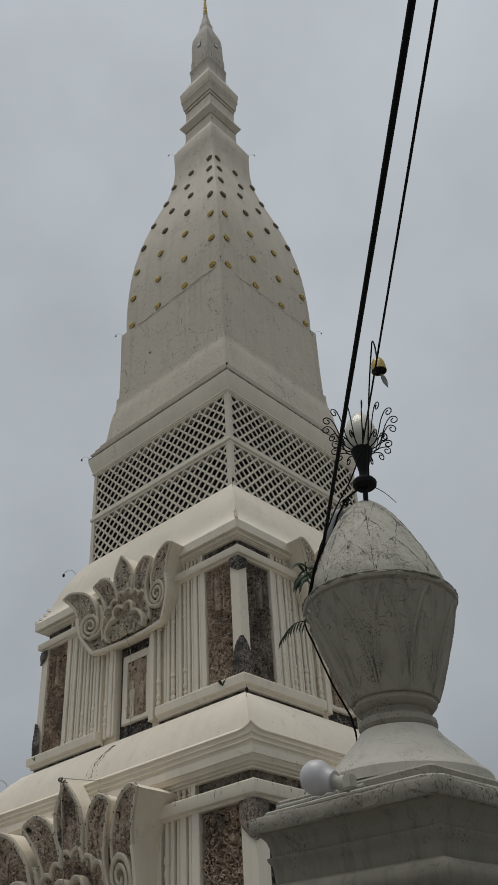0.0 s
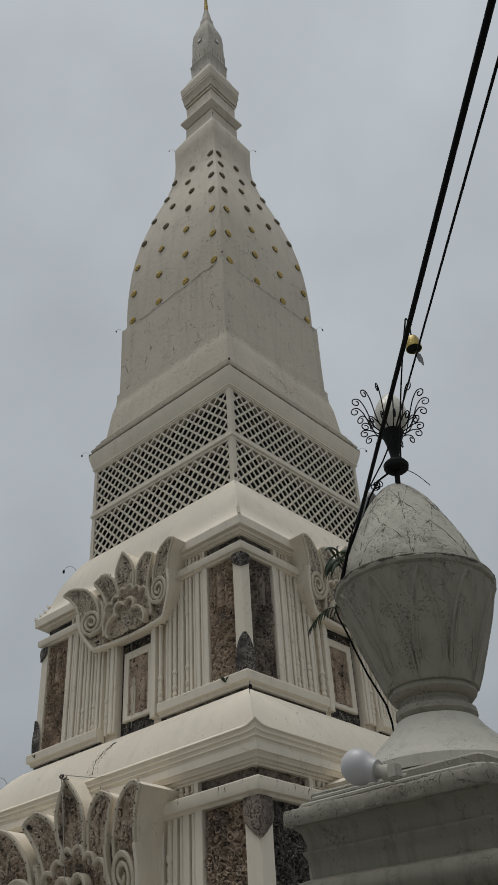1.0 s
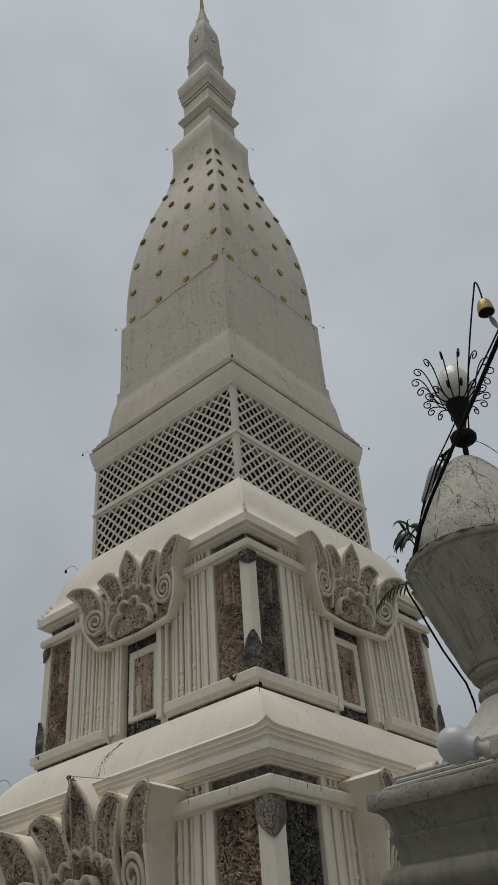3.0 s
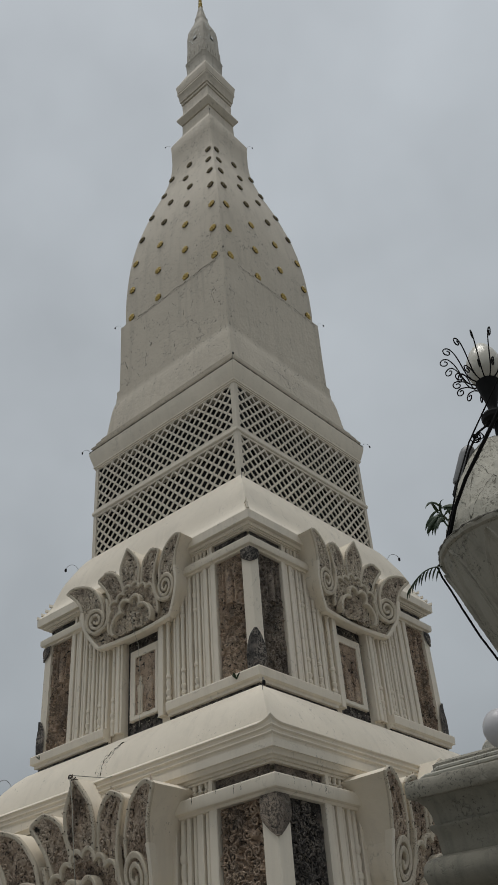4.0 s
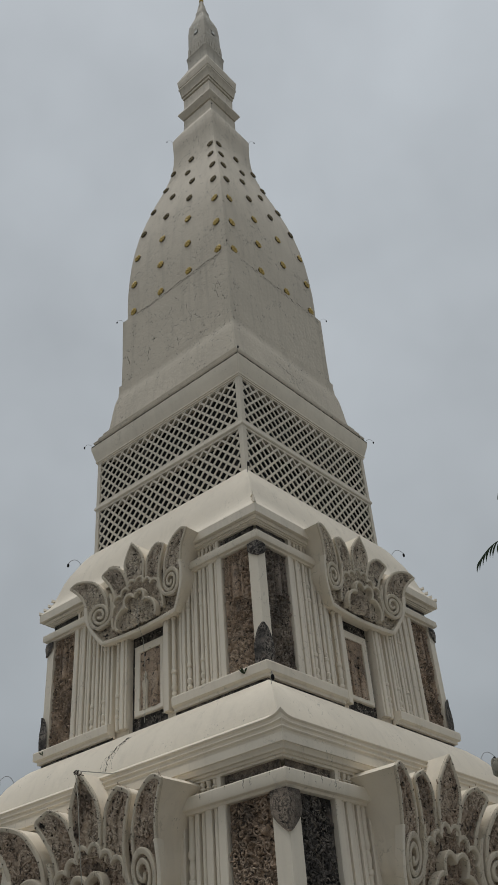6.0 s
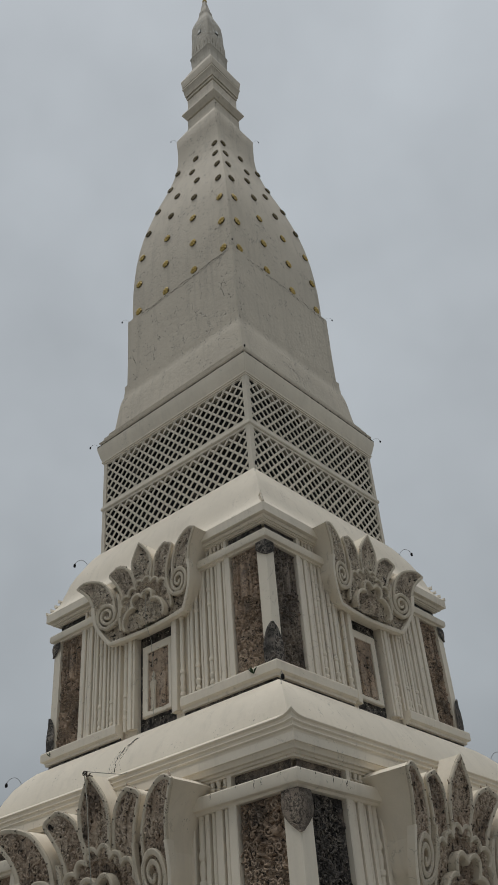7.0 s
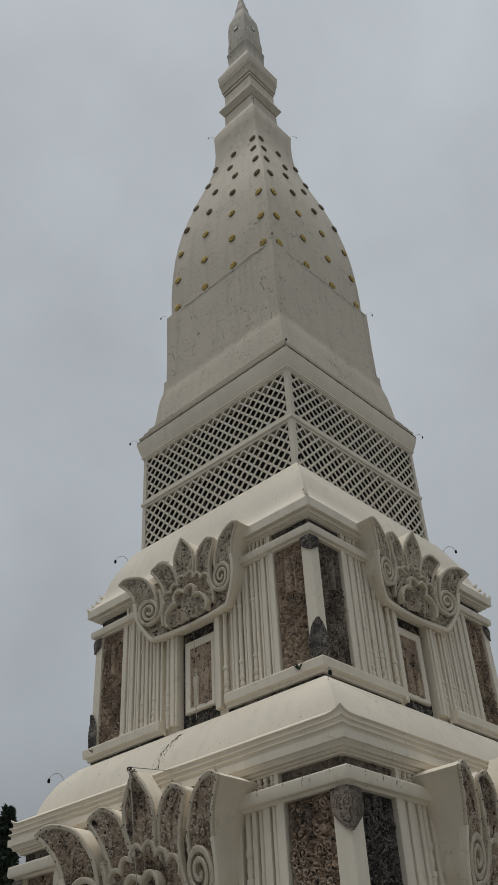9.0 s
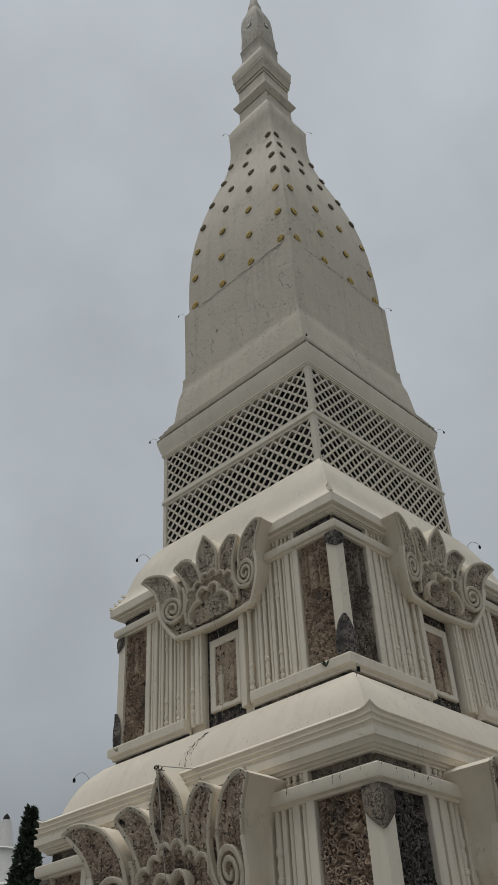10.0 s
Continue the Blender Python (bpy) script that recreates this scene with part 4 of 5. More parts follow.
def rosettes():
    bm = bmesh.new()
    for i in range(8):
        a = math.tau * i / 8
        turn = Matrix.Rotation(-a, 4, "Y")
        rows = [[turn @ Vector((x, -0.03 - lift * math.sin(math.pi * k / 4), w * math.cos(math.pi * k / 4))) for k in range(5)] for x, w, lift in ((0.030, 0.010, 0.02), (0.065, 0.030, 0.030), (0.100, 0.034, 0.026), (0.128, 0.016, 0.012), (0.136, 0.003, 0.003))]
        loft(bm, rows)
    hub = [Vector((0.036 * math.cos(math.tau * i / 10), -0.035, 0.036 * math.sin(math.tau * i / 10))) for i in range(10)]
    loft(bm, [hub, [Vector((v.x * 0.8, -0.065, v.z * 0.8)) for v in hub], [Vector((v.x * 0.3, -0.08, v.z * 0.3)) for v in hub]])
    star = mesh_of("gold_rosette", bm, GOLD, 40)
    dull = star.copy()
    dull.materials[0] = GOLD_DULL
    # dark backing disc, added as the petals' outline and shadow
    bm = bmesh.new()
    edge = [Vector((0.115 * math.cos(math.tau * i / 16), 0.03, 0.115 * math.sin(math.tau * i / 16))) for i in range(16)]
    loft(bm, [edge, [Vector((v.x, -0.025, v.z)) for v in edge], [Vector((v.x * 0.9, -0.033, v.z * 0.9)) for v in edge]])
    disc = mesh_of("rosette_disc", bm, BOLT, 40)
    for n, z in enumerate((18.15, 19.17, 20.22, 21.24, 22.24, 23.25, 24.08)):
        h, slope = bell_h(z)
        places = (-0.835, -0.27, 0.29, 0.85) if n < 5 else (-0.80, 0.0, 0.82)
        for k in range(4):
            for u in places:
                tilt = math.degrees(math.atan(slope))
                flower = part("gold_rosette", star if n < 3 else dull, None, pagoda, "" if n < 3 else "blackened gilt rosette", turn4(k) @ pose(u * (h + 0.02), -h, z, tilt, random.uniform(-20, 20), 0) @ Matrix.Scale(0.88, 4))
                part("rosette_disc", disc, None, flower, "dark disc under the petals, added for their outline and shadow")


rosettes()


def cracks():
    """Black broken cracks in the plaster: along the foot of the bell and down the lower roof."""
    def line(bm, pts, seed, width, share):
        radii = [max(0.0004, width * (share + 1.5 * noise.noise(Vector((i * 0.45, seed, 2.0))))) for i in range(len(pts))]
        tube(bm, pts, width, 5, False, radii)
    for k in (0, 1):
        bm = bmesh.new()
        h = 1.862
        for n in range(2):
            pts = []
            for i in range(90):
                u = -0.72 * h + 1.66 * h * i / 89
                z = 17.90 - 0.06 * n + 0.04 * noise.noise(Vector((u * 3, k, n))) + 0.03 * noise.noise(Vector((u * 12, k, n)))
                pts.append(Vector((u, -h - 0.003, z)))
            line(bm, pts, 11 + k * 3 + n, 0.008 - 0.003 * n, 0.4 if k == 0 else 0.2)
        part("plaster_crack", bm, URN_BLACK, pagoda, "black crack along the foot of the bell", turn4(k))
    # short splits where the coat has come away below the bell
    rnd = random.Random(44)
    bm = bmesh.new()
    for n in range(80):
        u = rnd.gauss(-0.7, 0.4) if n < 50 else rnd.uniform(-1.75, 1.75)
        z = 17.85 - abs(rnd.gauss(0, 0.35)) if n < 50 else rnd.uniform(15.9, 17.8)
        if abs(u) > 1.75 or z < 15.85:
            continue
        tilt, size = rnd.uniform(-0.5, 0.7), rnd.uniform(0.06, 0.30)
        pts = [Vector((u + size * (i / 9) * math.sin(tilt) + 0.02 * noise.noise(Vector((i * 0.7, n, 4))), -1.8545, z - size * (i / 9) * math.cos(tilt))) for i in range(10)]
        line(bm, pts, 60 + n * 1.7, rnd.uniform(0.004, 0.008), 0.5)
    tagged(part("plaster_crack", bm, URN_BLACK, pagoda, "scattered short splits in the shaft's coat"), kind="stuff")
    bm = bmesh.new()
    for n in range(60):
        z = rnd.uniform(14.4, 15.3)
        u = rnd.uniform(-1.8, 1.8)
        h = 2.05 - 0.115 * max(0, (z - 14.4) / 0.72)
        size = rnd.uniform(0.04, 0.14)
        pts = [Vector((u + 0.03 * noise.noise(Vector((i * 0.7, n, 8))), -h + 0.012, z - size * i / 7)) for i in range(8)]
        line(bm, pts, 90 + n * 1.3, rnd.uniform(0.012, 0.018), 0.7)
    tagged(part("plaster_crack", bm, URN_BLACK, pagoda, "small splits in the flared foot"), kind="stuff")
    # uneven black line along the ledge where the shaft's foot meets its cornice
    for k in (0, 1):
        bm = bmesh.new()
        pts = [Vector((-2.325 + 4.65 * i / 140, -2.331, 13.886 + 0.006 * noise.noise(Vector((i * 0.2, k, 1))))) for i in range(141)]
        line(bm, pts, 200 + k * 7, 0.013, 0.75)
        part("ledge_line", bm, URN_BLACK, pagoda, "uneven black line along the cornice ledge", turn4(k))
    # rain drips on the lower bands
    for k in (0, 1):
        bm = bmesh.new()
        for n in range(8):
            u = rnd.uniform(2.1, 3.65)
            top, h = 4.90, 3.7
            size = rnd.uniform(0.04, 0.13)
            pts = [Vector(((u if k == 0 else -u) + 0.012 * noise.noise(Vector((i * 0.8, n, 6))), -h, top - 0.01 - size * i / 7)) for i in range(8)]
            line(bm, pts, 130 + n * 2.1, 0.007, 0.4)
        tagged(part("drip_stain", bm, URN_BLACK, pagoda, "black rain drips on the cream bands", turn4(k)), kind="stuff")
    slope = ((5.74, 3.42), (5.86, 3.385), (6.03, 3.31), (6.22, 3.20), (6.37, 3.06), (6.49, 2.92))
    bm = bmesh.new()
    path = smooth_line([(-0.02, 6.36), (-0.10, 6.25), (-0.20, 6.12), (-0.25, 6.0), (-0.20, 5.80)], 44)
    for n in range(5):
        pts = []
        for i, q in enumerate(path):
            x = q.x + 0.05 * (n - 2) * (0.4 + i / 44) + 0.05 * noise.noise(Vector((i * 0.3, n, 5)))
            h = slope[0][1]
            for (z0, h0), (z1, h1) in zip(slope, slope[1:]):
                if z0 <= q.y <= z1:
                    h = h0 + (h1 - h0) * (q.y - z0) / (z1 - z0)
            pts.append(Vector((x, -h - 0.001, q.y)))
        line(bm, pts, 30 + n * 2.3, 0.012 if n == 2 else 0.008, 0.30 if n == 2 else 0.02)
    part("plaster_crack", bm, URN_BLACK, pagoda, "branching black crack in the roof plaster")


cracks()


def plinth():
    bm = bmesh.new()
    square_loft(bm, [(4.45, 0.0), (4.45, 0.45), (4.30, 0.55), (4.10, 0.62), (4.05, 1.15), (3.85, 1.30), (3.70, 1.45), (3.60, 1.80)])
    part("plinth", bm, CREAM, pagoda, "stepped cream plinth")


plinth()


# ---- little spotlights on thin rods at the pagoda's corners ----
def corner_spotlight():
    top = thing("corner_spotlight", (0, 0, 0), "small black spotlight on a thin curved rod at a pagoda corner", "spotlight", "corner spotlights of the pagoda")
    bm = bmesh.new()
    tube(bm, bezier((-0.05, 0, -0.06), (0.02, 0, 0.16), (0.16, 0, 0.16), (0.235, 0, 0.03), 10), 0.005, 6)
    part("rod", bm, GREYPLASTIC, top, "thin grey rod")
    bm = bmesh.new()
    lathe(bm, [(0.010, 0.03), (0.024, 0.015), (0.027, -0.02), (0.022, -0.045), (0.0, -0.04)], 10, (0.24, 0, 0))
    part("lamp_head", bm, IRON, top, "black lamp head")
    return top


first = None
for h, z, size in ((3.13, 6.33, 1.0), (2.42, 10.80, 1.0), (2.32, 13.90, 0.72), (1.86, 17.97, 0.66), (0.88, 25.90, 0.62)):
    for k in range(4):
        a = -45 + 90 * k
        m = Matrix.Translation((AXIS[0] + h * math.sqrt(2) * math.cos(radians(a)), AXIS[1] + h * math.sqrt(2) * math.sin(radians(a)), z)) @ pose(0, 0, 0, 0, 0, a) @ Matrix.Scale(size, 4)
        if first is None:
            first = corner_spotlight()
            first.matrix_basis = m
        else:
            copy_thing(first, m)


# ---- gate post with its urn ----
UX, UY = -1.577, 2.499


PX, PY, PTURN, PTILT = -1.594, 2.530, -4.0, 2.3
# the post leans a little: its cap is centred on PX, PY at 2.2 m
LEAN = pose(PX, PY, 2.2, 0, PTILT, PTURN) @ pose(0, 0, -2.19)


def gate_post():
    t = thing("gate_post", (PX, PY, 0), "grimy white cement gate post with moulded cap, leaning slightly", "gate post")
    t.matrix_basis = LEAN
    bm = bmesh.new()
    square_loft(bm, [(0.285, -0.02), (0.285, 1.88), (0.290, 1.905), (0.303, 1.93), (0.316, 1.945), (0.317, 1.966), (0.335, 1.971), (0.350, 1.985), (0.356, 2.005), (0.354, 2.026), (0.344, 2.042), (0.326, 2.049), (0.315, 2.053),
                     (0.317, 2.078), (0.320, 2.102), (0.331, 2.117), (0.332, 2.126), (0.321, 2.130), (0.324, 2.150), (0.333, 2.175), (0.350, 2.193), (0.352, 2.199)], 0.006)
    part("shaft", bm, POST, t, "moulded mossy post shaft")
    bm = bmesh.new()
    n = 50
    rings = []
    for h, z in ((0.32, 2.195), (0.362, 2.196), (0.367, 2.201), (0.369, 2.220), (0.368, 2.236), (0.363, 2.243), (0.32, 2.245)):
        ring = []
        for k in range(4):
            for i in range(n):
                u = -h + 2 * h * i / n
                p = pose(0, 0, 0, 0, 0, 90 * k) @ Vector((u, -h, z))
                w = 0.004 * noise.noise(p * 14) + 0.004 * noise.noise(p * 60)
                ring.append(p + Vector((p.x, p.y, 0)).normalized() * w + Vector((0, 0, w * 0.5)))
        rings.append(ring)
    loft(bm, rings)
    part("cap_slab", bm, URN_SLAB, t, "chipped worn cap slab", None, 40)
    bm = bmesh.new()
    square_loft(bm, [(0.328, 2.242), (0.330, 2.256), (0.325, 2.261), (0.312, 2.263), (0.313, 2.286), (0.304, 2.294), (0.22, 2.300)], 0.02)
    part("cap_step", bm, URN_DARK, t, "stepped upper slab")
    return t


gate_post()


def urn():
    z0 = 2.290
    t = thing("urn_finial", (UX, UY, z0), "weathered white cement lotus-bud urn on a gate post", "urn")

    def wobble(a, z):
        return 0.0025 * noise.noise(Vector((math.cos(a) * 5, math.sin(a) * 5, z * 16)))
    bm = bmesh.new()
    lathe(bm, [(r, z - z0) for r, z in ((0.272, 2.290), (0.272, 2.322), (0.264, 2.333), (0.248, 2.345), (0.232, 2.362), (0.202, 2.395), (0.171, 2.427), (0.145, 2.455), (0.130, 2.476), (0.126, 2.482), (0.115, 2.484))], 72, (0, 0, 0), wobble)
    part("foot", bm, URN, t, "flared cement foot")
    bm = bmesh.new()
    lathe(bm, [(r, z - z0) for r, z in ((0.108, 2.480), (0.120, 2.485), (0.129, 2.498), (0.127, 2.516), (0.114, 2.525), (0.106, 2.532), (0.110, 2.545), (0.129, 2.552), (0.139, 2.563), (0.138, 2.578), (0.128, 2.588))], 72, (0, 0, 0), wobble)
    part("neck_ring", bm, URN_DARK, t, "turned neck rings")
    bm = bmesh.new()

    def petals(a, z):
        q = (z + z0 - 2.58) / 0.345
        d = abs(((a * 10 / math.tau) % 1.0) - 0.5) * 2
        w = 0.96 * max(0.0, 1 - max(0.0, (q - 0.25) / 0.70)) ** 0.62 if q < 0.95 else 0.0
        out = 0.0
        if w > 0:
            out += 0.007 * max(0.0, min(1.0, (w - d) / 0.08)) + 0.009 * max(0.0, 1 - abs(d - w + 0.05) / 0.075)
            out += 0.005 * max(0.0, 1 - abs(d - 0.55 * w) / 0.07) * (1 if q > 0.12 else 0)
        # tips of the petals behind
        d2 = abs(((a * 10 / math.tau + 0.5) % 1.0) - 0.5) * 2
        w2 = 0.60 * max(0.0, 1 - max(0.0, (q - 0.62) / 0.36)) ** 0.7 if 0.60 < q < 0.98 else 0.0
        if d > w and w2 > 0:
            out += 0.006 * max(0.0, 1 - abs(d2 - w2) / 0.09)
        ph = abs(((a * 14 / math.tau) % 1.0) - 0.5) * 2
        wl = max(0.0, 1 - (max(0.0, q) / 0.17) ** 1.8)
        if q < 0.18:
            out = max(out, 0.010 * max(0.0, min(1.0, (wl - ph) / 0.2)) + 0.006 * max(0.0, 1 - abs(ph - wl) / 0.18))
        return out + wobble(a, z)
    prof = []
    for i in range(81):
        q = i / 80
        prof.append((0.137 + 0.127 * q ** 1.0 + 0.004 * math.sin(math.pi * q), 2.58 + 0.345 * q - z0))
    lathe(bm, prof, 440, (0, 0, 0), petals)
    bowl = part("bowl", bm, URN_DARK, t, "petal-carved bowl with grey grime", None, 70)
    # raised petal outlines, the light on their ridges put into a slightly paler cement
    def bowl_r(q):
        return 0.137 + 0.127 * q ** 1.0 + 0.004 * math.sin(math.pi * q)

    def outline(scale, low, radius, lift):
        bm = bmesh.new()
        pts = []
        for side in (-1, 1):
            run = []
            for i in range(23):
                q = low + (0.945 - (1 - scale) * 0.25 - low) * i / 22
                w = 0.96 * max(0.0, 1 - max(0.0, (q - 0.25) / (0.70 - (1 - scale) * 0.25))) ** 0.62 * scale
                a = side * w * 0.5 * math.tau / 10
                r = bowl_r(q) + lift
                run.append(Vector((r * math.cos(a), r * math.sin(a), 2.58 + 0.345 * q - z0)))
            pts += run if side < 0 else run[::-1][1:]
        tube(bm, pts, radius, 6)
        return mesh_of("petal_rib", bm, URN_RIB, 60)
    big, small = outline(0.93, 0.10, 0.0042, 0.0065), outline(0.70, 0.08, 0.0028, 0.0070)
    bm = bmesh.new()
    pts = []
    for i in range(17):
        u = i / 8 - 1
        q = 0.025 + 0.15 * (1 - abs(u) ** 1.7)
        a = u * 0.47 * math.tau / 14
        r = bowl_r(q) + 0.006
        pts.append(Vector((r * math.cos(a), r * math.sin(a), 2.58 + 0.345 * q - z0)))
    tube(bm, pts, 0.0026, 6)
    foot_petal = mesh_of("foot_petal", bm, URN_RIB, 60)
    for i in range(14):
        part("foot_petal", foot_petal, None, bowl, "", pose(0, 0, 0, 0, 0, 360 * (i + 0.5) / 14))
    for i in range(10):
        a = math.degrees(math.tau * (i + 0.5) / 10)
        part("petal_rib", big, None, bowl, "", pose(0, 0, 0, 0, 0, a))
        part("petal_rib", small, None, bowl, "", pose(0, 0, 0, 0, 0, a))
    bm = bmesh.new()
    lathe(bm, [(r, z - z0) for r, z in ((0.250, 2.917), (0.264, 2.920), (0.272, 2.926), (0.275, 2.937), (0.272, 2.946), (0.260, 2.951), (0.235, 2.954))], 120, (0, 0, 0),
          lambda a, z: 0.006 * noise.noise(Vector((math.cos(a) * 7, math.sin(a) * 7, z * 20))))
    rim = part("rim", bm, URN_DARK, t, "chipped cement rim")
    bm = bmesh.new()
    ring = []
    for i in range(160):
        a = math.tau * i / 160
        u = Vector((math.cos(a) * 6, math.sin(a) * 6, 0))
        r = 0.2720 + 0.006 * noise.noise(u * 2)
        ring.append([Vector((math.cos(a) * (r + w), math.sin(a) * (r + w), 2.944 + h + 0.003 * noise.noise(u * 3) - z0)) for w, h in ((-0.012, 0.0), (-0.006, 0.005), (0.0, 0.004), (0.0045, -0.001), (0.003, -0.006), (-0.006, -0.005))])
    ring.append(ring[0])
    loft(bm, ring)
    part("rim_edge", bm, URN_RIM, rim, "black-stained upper edge")
    bm = bmesh.new()

    def cells(a, z):
        q = (z + z0 - 2.99) / 0.40
        rr = int(q * 3.6)
        u = (a * 8 / math.tau + 0.5 * (rr % 2)) % 1.0
        f = (q * 3.6) % 1.0
        e = abs(abs(u - 0.5) * 2 - (1 - f))
        seam = max(0, 1 - abs(((a * 4 / math.tau + 0.37) % 1.0) - 0.5) / 0.018)
        return -0.003 * max(0, 1 - e / 0.07) - 0.005 * seam + 1.3 * wobble(a, z)
    dome = [(r, z - z0) for r, z in ((0.250, 2.946), (0.245, 2.985), (0.236, 3.02), (0.221, 3.06), (0.203, 3.105), (0.183, 3.15), (0.162, 3.193), (0.139, 3.238), (0.115, 3.28), (0.091, 3.313), (0.068, 3.340), (0.046, 3.359), (0.024, 3.371), (0.006, 3.375))]
    fine = []
    for (r0, a0), (r1, a1) in zip(dome, dome[1:]):
        fine += [(r0 + (r1 - r0) * i / 5, a0 + (a1 - a0) * i / 5) for i in range(5)]
    fine.append(dome[-1])
    lathe(bm, fine, 192, (0, 0, 0), cells)
    bud = part("bud_dome", bm, URN_DOME, t, "cracked domed lotus bud", None, 60)

    # black lichen along the outlines of the bud's scales
    def on_dome(a, z):
        for (r0, z1), (r1, z2) in zip(dome, dome[1:]):
            if z1 <= z <= z2:
                r = r0 + (r1 - r0) * (z - z1) / (z2 - z1)
                return Vector(((r + 0.0004) * math.cos(a), (r + 0.0004) * math.sin(a), z))
        return Vector((0, 0, z))
    bm = bmesh.new()
    for row in range(3):
        for i in range(8):
            for side in (-1, 1):
                a0 = math.tau * (i + 0.5 * (row % 2)) / 8 + 0.2
                low, tip = 2.96 + 0.115 * row - z0, 3.115 + 0.105 * row - z0
                pts, radii = [], []
                for n in range(15):
                    q = n / 14
                    a = a0 + side * (0.48 * math.tau / 8) * (1 - q ** 1.8) + 0.045 * noise.noise(Vector((q * 7, i * 3.1, row * 5 + side)))
                    pts.append(on_dome(a, low + (tip - low) * q + 0.006 * noise.noise(Vector((q * 9, i, row + 20)))))
                    radii.append(max(0.0002, 0.0006 + 0.0016 * noise.noise(Vector((q * 8, i * 2 + side, row * 4 + 9)))))
                tube(bm, pts, 0.001, 4, False, radii)
    for i, a0 in enumerate((5.28, 4.5, 0.1)):
        pts = [on_dome(a0 + 0.02 * noise.noise(Vector((n * 0.6, i, 3))), 2.955 + 0.33 * n / 30 - z0) for n in range(31)]
        tube(bm, pts, 0.001, 4, False, [max(0.0003, 0.0008 + 0.0018 * noise.noise(Vector((n * 0.5, i, 8)))) for n in range(31)])
    part("scale_outlines", bm, URN_BLACK, bud, "broken black outlines of the scales", None, 60)
    t.matrix_basis = Matrix.Translation((UX, UY, z0 + 0.012)) @ Matrix.Scale(1.012, 4)
    # it was cast on a slope: the axis is upright, the rims run down towards one side
    slope = Matrix.Identity(4)
    slope[2][0], slope[2][1] = -0.034, -0.021
    for ob in list(t.children_recursive):
        m = ob.matrix_basis if ob.parent == t else ob.parent.matrix_basis @ ob.matrix_basis
        ob.data = ob.data.copy()
        ob.data.transform(m.inverted() @ slope @ m)
    return t


urn()


def crown_lamp():
    t = thing("crown_lamp", (-1.545, 2.465, 3.380), "black wrought-iron lamp with scrolled crown and milky globe", "lamp")
    # the stem leans a little
    t.matrix_basis = t.matrix_basis @ Matrix.Rotation(radians(3.4), 4, (-0.45, 0.89, 0))
    z0 = 3.395
    bm = bmesh.new()
    lathe(bm, [(r, z - z0) for r, z in ((0.010, 3.372), (0.010, 3.45), (0.035, 3.452), (0.046, 3.462), (0.048, 3.478), (0.040, 3.49), (0.022, 3.497), (0.018, 3.51), (0.018, 3.525), (0.022, 3.545), (0.029, 3.575), (0.038, 3.605), (0.044, 3.628), (0.042, 3.634), (0.03, 3.634))], 24)
    part("stem_cup", bm, IRON, t, "turned black iron cup and stem")
    bm = bmesh.new()
    lathe(bm, [(0.035, 3.628 - z0), (0.052, 3.648 - z0), (0.063, 3.675 - z0), (0.066, 3.70 - z0), (0.062, 3.735 - z0), (0.049, 3.77 - z0), (0.030, 3.80 - z0), (0.013, 3.818 - z0), (0.003, 3.825 - z0)], 28)
    part("globe", bm, GLOBE, t, "milky flame-shaped globe")
    # two tiers of wrought arms, each ending in one open curl
    arms = []
    for tall, out, curl, belly in ((0.138, 0.122, 0.0205, 0.052), (0.030, 0.102, 0.0185, 0.034)):
        bm = bmesh.new()
        a0 = Vector((0.042, 0, 3.632 - z0))
        end = Vector((out, 0, 3.632 - z0 + tall))
        pts = bezier(a0, a0 + Vector((belly, 0, 0.012)), end - Vector((0.040, 0, 0.040 * tall / 0.118)), end, 14)
        d = (pts[-1] - pts[-2]).normalized()
        ang = math.atan2(d.z, d.x)
        cc = end + curl * Vector((math.cos(ang - math.pi / 2), 0, math.sin(ang - math.pi / 2)))
        for i in range(1, 19):
            q = i / 18
            a = ang + math.pi / 2 - q * math.tau * 1.15
            r = curl * (1 - 0.66 * q)
            pts.append(cc + r * Vector((math.cos(a), 0, math.sin(a))))
        tube(bm, pts, 0.0024, 6)
        arms.append(mesh_of("scroll_arm", bm, IRON, 60))
    for i in range(14):
        for me in arms:
            part("scroll_arm", me, None, t, "", pose(0, 0, 0, 0, 0, 360 * i / 14 - 50))
    return t


crown_lamp()


